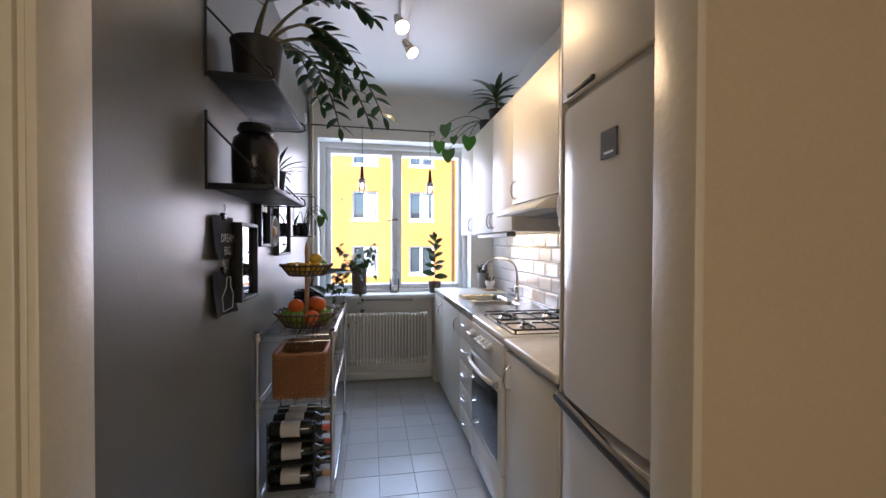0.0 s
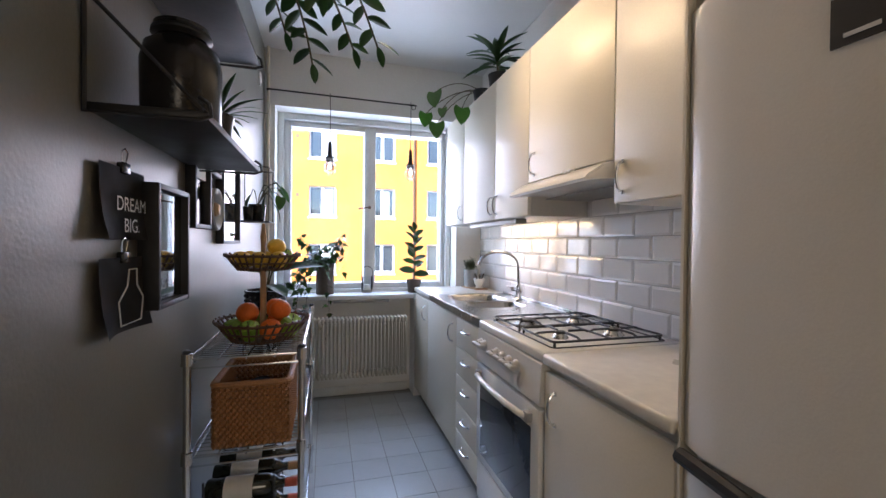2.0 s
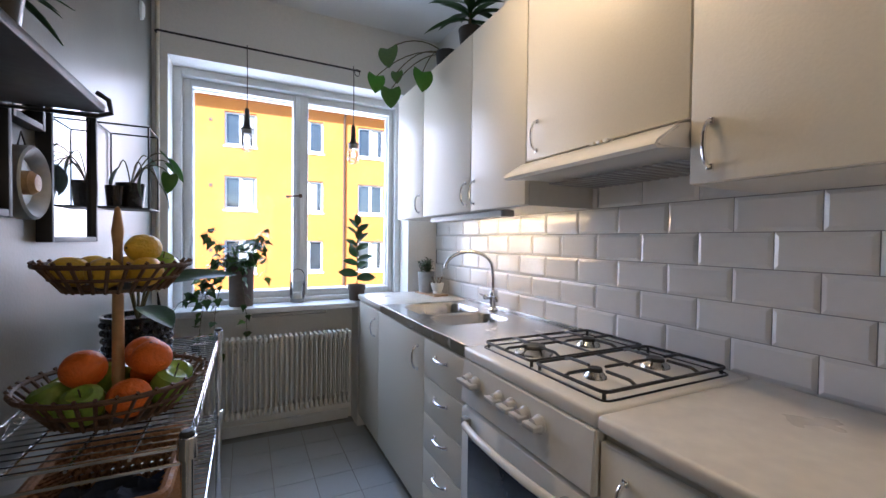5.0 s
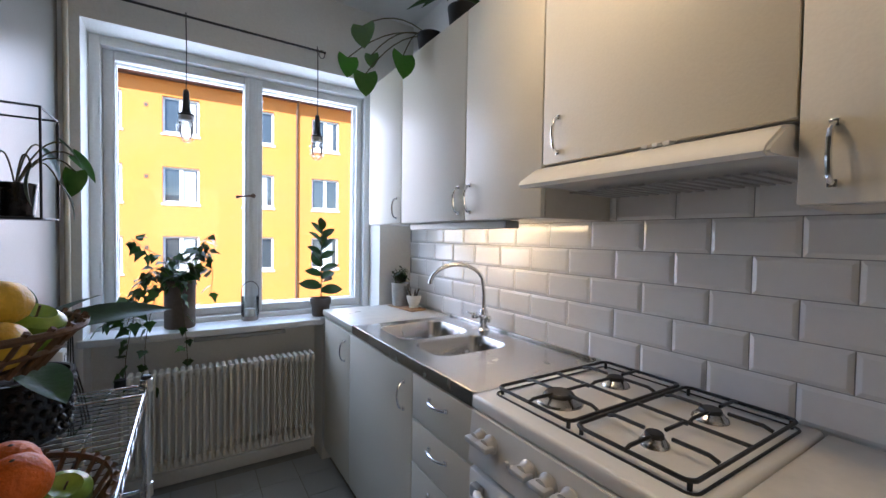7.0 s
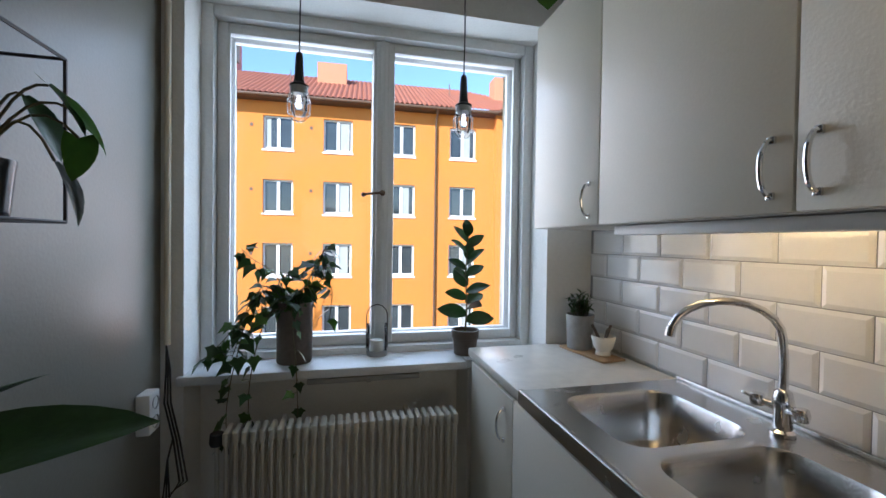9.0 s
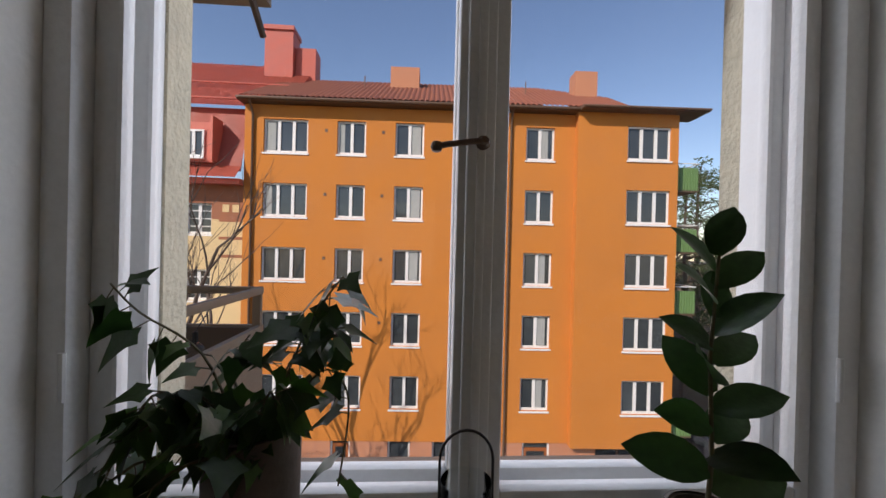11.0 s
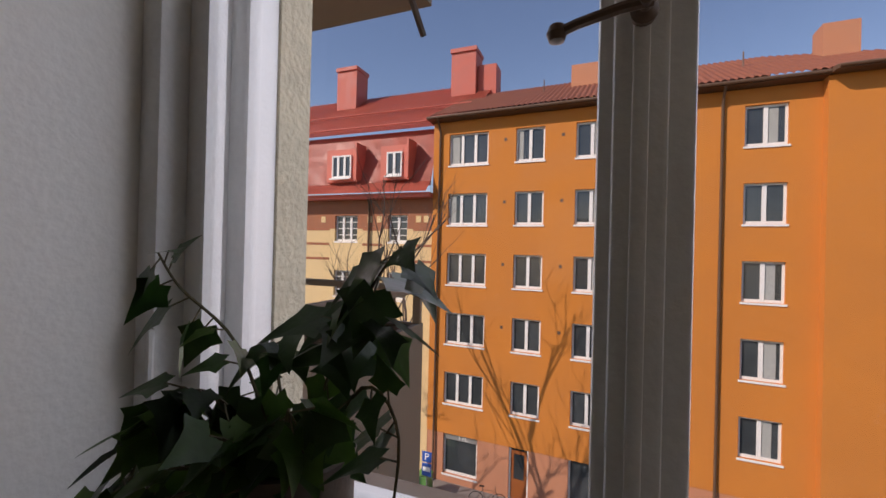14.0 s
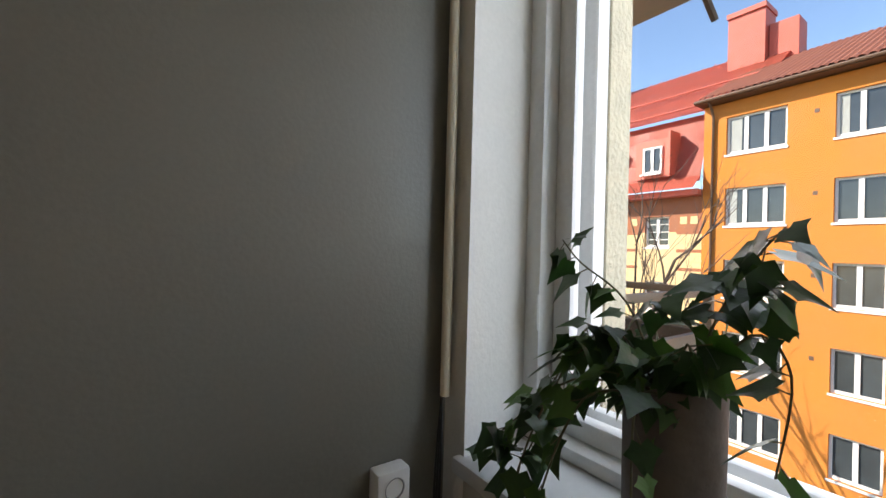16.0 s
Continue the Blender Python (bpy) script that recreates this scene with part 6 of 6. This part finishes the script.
for i in range(38):
    x = -22 + i * 0.62
    b = bmesh.new()
    b.faces.new([b.verts.new(p) for p in ((x, 0.35, 7.88), (x + 0.05, 0.35, 7.88), (x + 0.05, 6.6, 12.40), (x, 6.6, 12.40))])
    bmesh.ops.solidify(b, geom=b.faces[:], thickness=0.09)
    part("roof_seam", b, M_REDROOF, red, smooth=False)
for yy, zz in ((0.3, 7.95), (2.6, 9.55)):
    part("snow_rail", tubed([(-22, yy, zz + 0.12), (1.2, yy, zz + 0.12)], 0.05, 6), M_CHIMNEY, red)
for a, b in RX:
    dm = part("dormer", boxed(a - 0.25, b + 0.25, -0.28, 0.6, 4.95, 6.75), M_REDROOF, red, smooth=False)
    far_window(a + 0.15, b - 0.1, 5.15, 6.4, -0.37, 3 if b - a > 1.3 else 2, red)
    part("dormer_cheek", boxed(b + 0.251, b + 0.36, -0.55, 0.4, 5.0, 7.0), M_REDROOF, red, smooth=False)
for x in (-8.7, -0.1):
    c = part("chimney", boxed(x - 0.8, x + 0.8, 4.8, 6.2, 10.6, 13.7), M_CHIMNEY, red, smooth=False)
    part("chimney_cap", boxed(x - 0.85, x + 0.85, 4.7, 6.3, 13.701, 13.95), M_CHIMNEY, c, smooth=False)
c = part("chimney", boxed(0.75, 1.9, 5.2, 6.4, 10.6, 12.9), M_CHIMNEY, red, smooth=False)
part("downpipe", tubed([(-3.75, -0.1, 4.2), (-3.75, 0.15, 3.7), (-3.75, 0.15, ZG)], 0.06, 8), M_GUTTER, red)
bm = bmesh.new()
pts = [(-11.6 + 1.9 * math.cos(math.pi * i / 14), 7.0 + 1.5 * math.sin(math.pi * i / 14)) for i in range(15)]
pts = [(-9.7, 4.25)] + pts + [(-13.5, 4.25)]
va = [bm.verts.new((x, -0.6, z)) for x, z in pts]
vb = [bm.verts.new((x, 0.9, z)) for x, z in pts]
for k in range(len(pts)):
    bm.faces.new((va[k], va[(k + 1) % len(pts)], vb[(k + 1) % len(pts)], vb[k]))
bm.faces.new(va[::-1]), bm.faces.new(vb)
part("gable", bm, M_BRICK, red, "round brick gable", smooth=False)
part("gable_edge", tubed([(-11.6 + 1.95 * math.cos(math.pi * i / 14), -0.6, 7.0 + 1.55 * math.sin(math.pi * i / 14)) for i in range(15)], 0.13, 6), M_YELLOW, red)
far_window(-12.4, -10.8, 4.9, 6.9, -0.7, 2, red)


# ---- trees ----
def branch(bm, p, d, length, r, depth, rng, tips, spread=0.5, kids=3):
    n = 4
    pts = [p]
    for i in range(n):
        d = (d + Vector((rng.uniform(-1, 1), rng.uniform(-1, 1), rng.uniform(-0.4, 0.8))) * 0.16).normalized()
        pts.append(pts[-1] + d * length / n)
    tube(bm, pts, r, 6 if depth > 2 else 4, taper=r * 0.55)
    tips.append((pts[-1], d))
    if depth <= 0:
        return
    for k in range(kids):
        q = pts[rng.randrange(2, n + 1)]
        nd = (d + Vector((rng.uniform(-1, 1), rng.uniform(-1, 1), rng.uniform(-0.3, 0.7))) * spread * 1.6).normalized()
        branch(bm, q, nd, length * rng.uniform(0.55, 0.8), r * 0.5, depth - 1, rng, tips, spread, kids)


def bare_tree(x, y, h, seed, label, zbase=ZG, kids=3, depth=5):
    rng = random.Random(seed)
    ob = thing("bare_tree", (x, y, zbase), label, "tree")
    bm, tips = bmesh.new(), []
    branch(bm, Vector((0, 0, -0.1)), Vector((0, 0, 1)), h * 0.38, h * 0.016, 1, rng, tips, 0.45, kids)
    part("trunk", bm, M_BARK, ob)
    bm = bmesh.new()
    for q, d in tips[:]:
        branch(bm, q, (d + Vector((rng.uniform(-.6, .6), rng.uniform(-.6, .6), 0.5))).normalized(), h * 0.26, h * 0.006, depth - 2, rng, [], 0.5, 3)
    part("crown", bm, M_BARK, ob, "leafless twigs")
    return ob


bare_tree(-6.2, 16.0, 13.5, 3, "leafless street tree with a spreading crown of thin twigs")
bare_tree(-11.5, 17.0, 12.5, 8, "leafless street tree with a spreading crown of thin twigs")


def pine(x, y, h, seed, zbase=ZG):
    rng = random.Random(seed)
    ob = thing("pine_tree", (x, y, zbase), "tall pine tree with a ragged green crown", "tree", "pines behind the house")
    part("trunk", tubed([(0, 0, -0.2), (0.1, 0, h * 0.4), (-0.1, 0.1, h * 0.75), (0, 0, h)], h * 0.014, 7, taper=0.03), M_BARK, ob)
    bm, nb = bmesh.new(), bmesh.new()
    verts, faces = [], []
    for i in range(46):
        z = h * rng.uniform(0.34, 1.0)
        a = rng.uniform(0, 2 * math.pi)
        L = h * 0.23 * (1.12 - z / h) ** 0.6 * rng.uniform(0.5, 1.15)
        e = Vector((math.cos(a) * L, math.sin(a) * L, z + rng.uniform(-0.4, 0.6)))
        tube(bm, [(0, 0, z - 0.3), tuple(e * 0.5 + Vector((0, 0, z * 0.5 - 0.1))), tuple(e)], 0.05, 4, taper=0.015)
        for k in range(34):
            c = Vector((0, 0, z)).lerp(e, rng.uniform(0.45, 1.05)) + Vector((rng.gauss(0, .34), rng.gauss(0, .34), rng.gauss(0, .2)))
            s = rng.uniform(0.12, 0.30)
            for t in range(3):
                u = Vector((rng.gauss(0, 1), rng.gauss(0, 1), rng.gauss(0, 0.7))).normalized() * s
                v = Vector((rng.gauss(0, 1), rng.gauss(0, 1), rng.gauss(0, 1))).normalized() * s * 0.25
                n0 = len(verts)
                verts += [c - v, c + u, c + v]
                faces.append((n0, n0 + 1, n0 + 2))
    part("limbs", bm, M_BARK, ob)
    nb.free()
    me = bpy.data.meshes.new("crown")
    me.from_pydata(verts, [], faces)
    me.materials.append(M_PINE)
    c = new("crown", me)
    c.parent = ob


for i, (x, y, h) in enumerate([(19.5, 31, 17.5), (24, 36, 19), (22.5, 30, 13), (28, 38, 19), (17.5, 38, 14), (31, 34, 14)]):
    pine(x, y, h, 20 + i)
for i, (x, y, h) in enumerate([(26, 32, 14), (29, 30, 15), (23, 40, 15), (33, 37, 16)]):
    bare_tree(x, y, h, 40 + i, "leafless birch on the slope behind the house", depth=4)
bm = bmesh.new()
g = []
for i in range(25):
    row = []
    for j in range(17):
        x, y = 15.5 + i * 3.0, 26 + j * 3.5
        z = ZG - 0.05 + min(1, max(0, (x - 16) / 8 + (y - 30) / 10)) * (2.0 + (y - 26) * 0.10 + (x - 16) * 0.05) + 0.25 * noise.noise((x * 0.4, y * 0.4, 0)) if i and j else ZG - 0.3
        row.append(bm.verts.new((x, y, z)))
    g.append(row)
for i in range(24):
    for j in range(16):
        bm.faces.new((g[i][j], g[i + 1][j], g[i + 1][j + 1], g[i][j + 1]))
structure("slope", bm, M_SLOPE, "dry brown wooded slope behind the house")
for src, spots in (("pine_tree", [(26, 44), (31, 46), (35, 42), (38, 50), (21, 47), (43, 47), (29, 52), (47, 55), (34, 58), (24, 58)]), ("bare_tree.003", [(30, 42), (27, 48), (36, 46), (40, 44), (33, 52), (44, 52)])):
    for k, (x, y) in enumerate(spots):
        copy_thing(bpy.data.objects[src], pose(x, y, ZG + 2.5 + (y - 40) * 0.1, 0, 0, 67 * k))


# ---- vehicles and street things ----
def parked_car(x, y, turn, label):
    car = thing("parked_car", (x, y, ZG, 0, 0, turn), label, "car", "parked cars")
    prof = [(-2.2, 0.35), (-2.25, 0.7), (-2.1, 0.95), (-1.2, 1.05), (-0.6, 1.45), (1.3, 1.48), (2.05, 1.0), (2.2, 0.75), (2.15, 0.35)]
    bm = bmesh.new()
    la = [bm.verts.new((px, -0.88 if pz < 1.1 else -0.66, pz)) for px, pz in prof]
    lb = [bm.verts.new((px, 0.88 if pz < 1.1 else 0.66, pz)) for px, pz in prof]
    for k in range(len(prof)):
        j = (k + 1) % len(prof)
        bm.faces.new((la[k], la[j], lb[j], lb[k]))
    bm.faces.new(la[::-1]), bm.faces.new(lb)
    bmesh.ops.bevel(bm, geom=bm.edges[:], offset=0.06, segments=2, affect="EDGES")
    part("body", bm, M_CAR, car)
    for s in (-1, 1):
        part("side_window", boxed(-0.75, 1.5, s * 0.785 - 0.012, s * 0.785 + 0.012, 1.08, 1.36, bevel=0.005), M_WINGLASS, car)
        for px in (-1.4, 1.35):
            b = tubed([(px, s * 0.75, 0.32), (px, s * 0.92, 0.32)], 0.32, 18)
            w = part("wheel", b, M_TYRE, car)
            part("rim", tubed([(px, s * 0.921, 0.32), (px, s * 0.93, 0.32)], 0.2, 14), M_CHROME, w)
        part("headlight", boxed(-2.27, -2.14, s * 0.62 - 0.16, s * 0.62 + 0.16, 0.66, 0.80, bevel=0.02), M_WINWHITE, car)
        part("tail_light", boxed(2.12, 2.23, s * 0.68 - 0.1, s * 0.68 + 0.1, 0.72, 0.88, bevel=0.02), M_CHIMNEY, car)
    part("number_plate", boxed(-2.285, -2.262, -0.26, 0.26, 0.45, 0.57), M_WINWHITE, car)


parked_car(17.3, 25.8, 115, "dark estate car parked beside the house end")
parked_car(-4.9, 18.3, 0, "dark car parked at the kerb")
parked_car(-0.2, 18.3, 0, "dark car parked at the kerb")
bn = thing("waste_bin", (-6.9, 21.6, ZG + 0.13), "green plastic wheeled waste bin on the pavement", "bin")
part("body", boxed(-0.3, 0.3, -0.35, 0.35, 0, 0.95, bevel=0.04), M_GREENBIN, bn)
part("lid", boxed(-0.32, 0.32, -0.38, 0.36, 0.951, 1.05, bevel=0.03), M_GREENBIN, bn)
copy_thing(bn, pose(8.6, 21.9, ZG + 0.13))
for sx in (-6.15, 7.6):
    sg = thing("parking_sign", (sx, 20.1, ZG + 0.13), "blue parking sign plates on a grey pole", "road sign", "parking signs")
    part("pole", tubed([(0, 0, 0), (0, 0, 2.9)], 0.03, 8), M_ZINC, sg)
    pl = part("sign_plate", boxed(-0.22, 0.22, -0.05, -0.031, 2.45, 2.9, bevel=0.004), M_BLUESIGN, sg)
    part("small_plate", boxed(-0.22, 0.22, -0.05, -0.031, 1.85, 2.40, bevel=0.004), M_BLUESIGN, sg)
    part("white_panel", boxed(-0.17, 0.17, -0.054, -0.0505, 2.05, 2.25), M_WINWHITE, sg)
    tx = bpy.data.curves.new("letter", "FONT")
    tx.body, tx.size, tx.align_x, tx.align_y = "P", 0.42, "CENTER", "CENTER"
    to = new("letter", tx)
    to.parent, to.matrix_basis = pl, pose(0, -0.053, 2.67, 90)
    to.data.materials.append(M_WINWHITE)
tx = bpy.data.curves.new("shop_lettering", "FONT")
tx.body, tx.size = "TIL", 0.46
to = new("shop_lettering", tx)
to.parent, to.matrix_basis = house, pose(-5.85, 0.10, -8.15, 90)
to.data.materials.append(M_WINWHITE)
part("shop_fascia", boxed(-6.5, -4.8, 0.11, 0.149, -8.2, -7.76), M_ZINC, house, smooth=False)
ac = thing("air_conditioner", (0.95, FY - 0.3, ZG + 0.135), "white outdoor air conditioning unit by the facade", "air conditioner")
part("case", boxed(-0.4, 0.4, -0.18, 0.18, 0, 0.75, bevel=0.02), M_WINWHITE, ac)
part("grille", tubed(ring(0.26, 0, 20) and [(-0.05 + 0.26 * math.cos(k * math.pi / 10), -0.185, 0.38 + 0.26 * math.sin(k * math.pi / 10)) for k in range(20)], 0.015, 5, closed=True), M_GUTTER, ac)
bk = thing("bicycle", (-3.9, 21.9, ZG + 0.13, 0, 0, 12), "dark bicycle leaning at the facade", "bicycle")
for px in (-0.52, 0.52):
    part("wheel", tubed([(px + 0.33 * math.cos(k * math.pi / 12), 0, 0.34 + 0.33 * math.sin(k * math.pi / 12)) for k in range(24)], 0.018, 6, closed=True), M_TYRE, bk)
bm = tubed([(-0.52, 0, 0.34), (-0.1, 0, 0.32), (0.35, 0, 0.78), (-0.22, 0, 0.78), (-0.1, 0, 0.32)], 0.016, 6)
tube(bm, [(-0.52, 0, 0.34), (-0.22, 0, 0.78), (-0.26, 0, 0.92)], 0.014, 6)
tube(bm, [(0.52, 0, 0.34), (0.35, 0, 0.78), (0.33, 0, 1.0)], 0.014, 6)
part("frame", bm, M_BLACKMATT, bk)
part("saddle", boxed(-0.38, -0.16, -0.06, 0.06, 0.921, 0.96, bevel=0.015), M_BLACKMATT, bk)
part("handlebar", tubed([(0.25, -0.26, 1.01), (0.33, 0, 1.0), (0.25, 0.26, 1.01)], 0.013, 6), M_CHROME, bk)
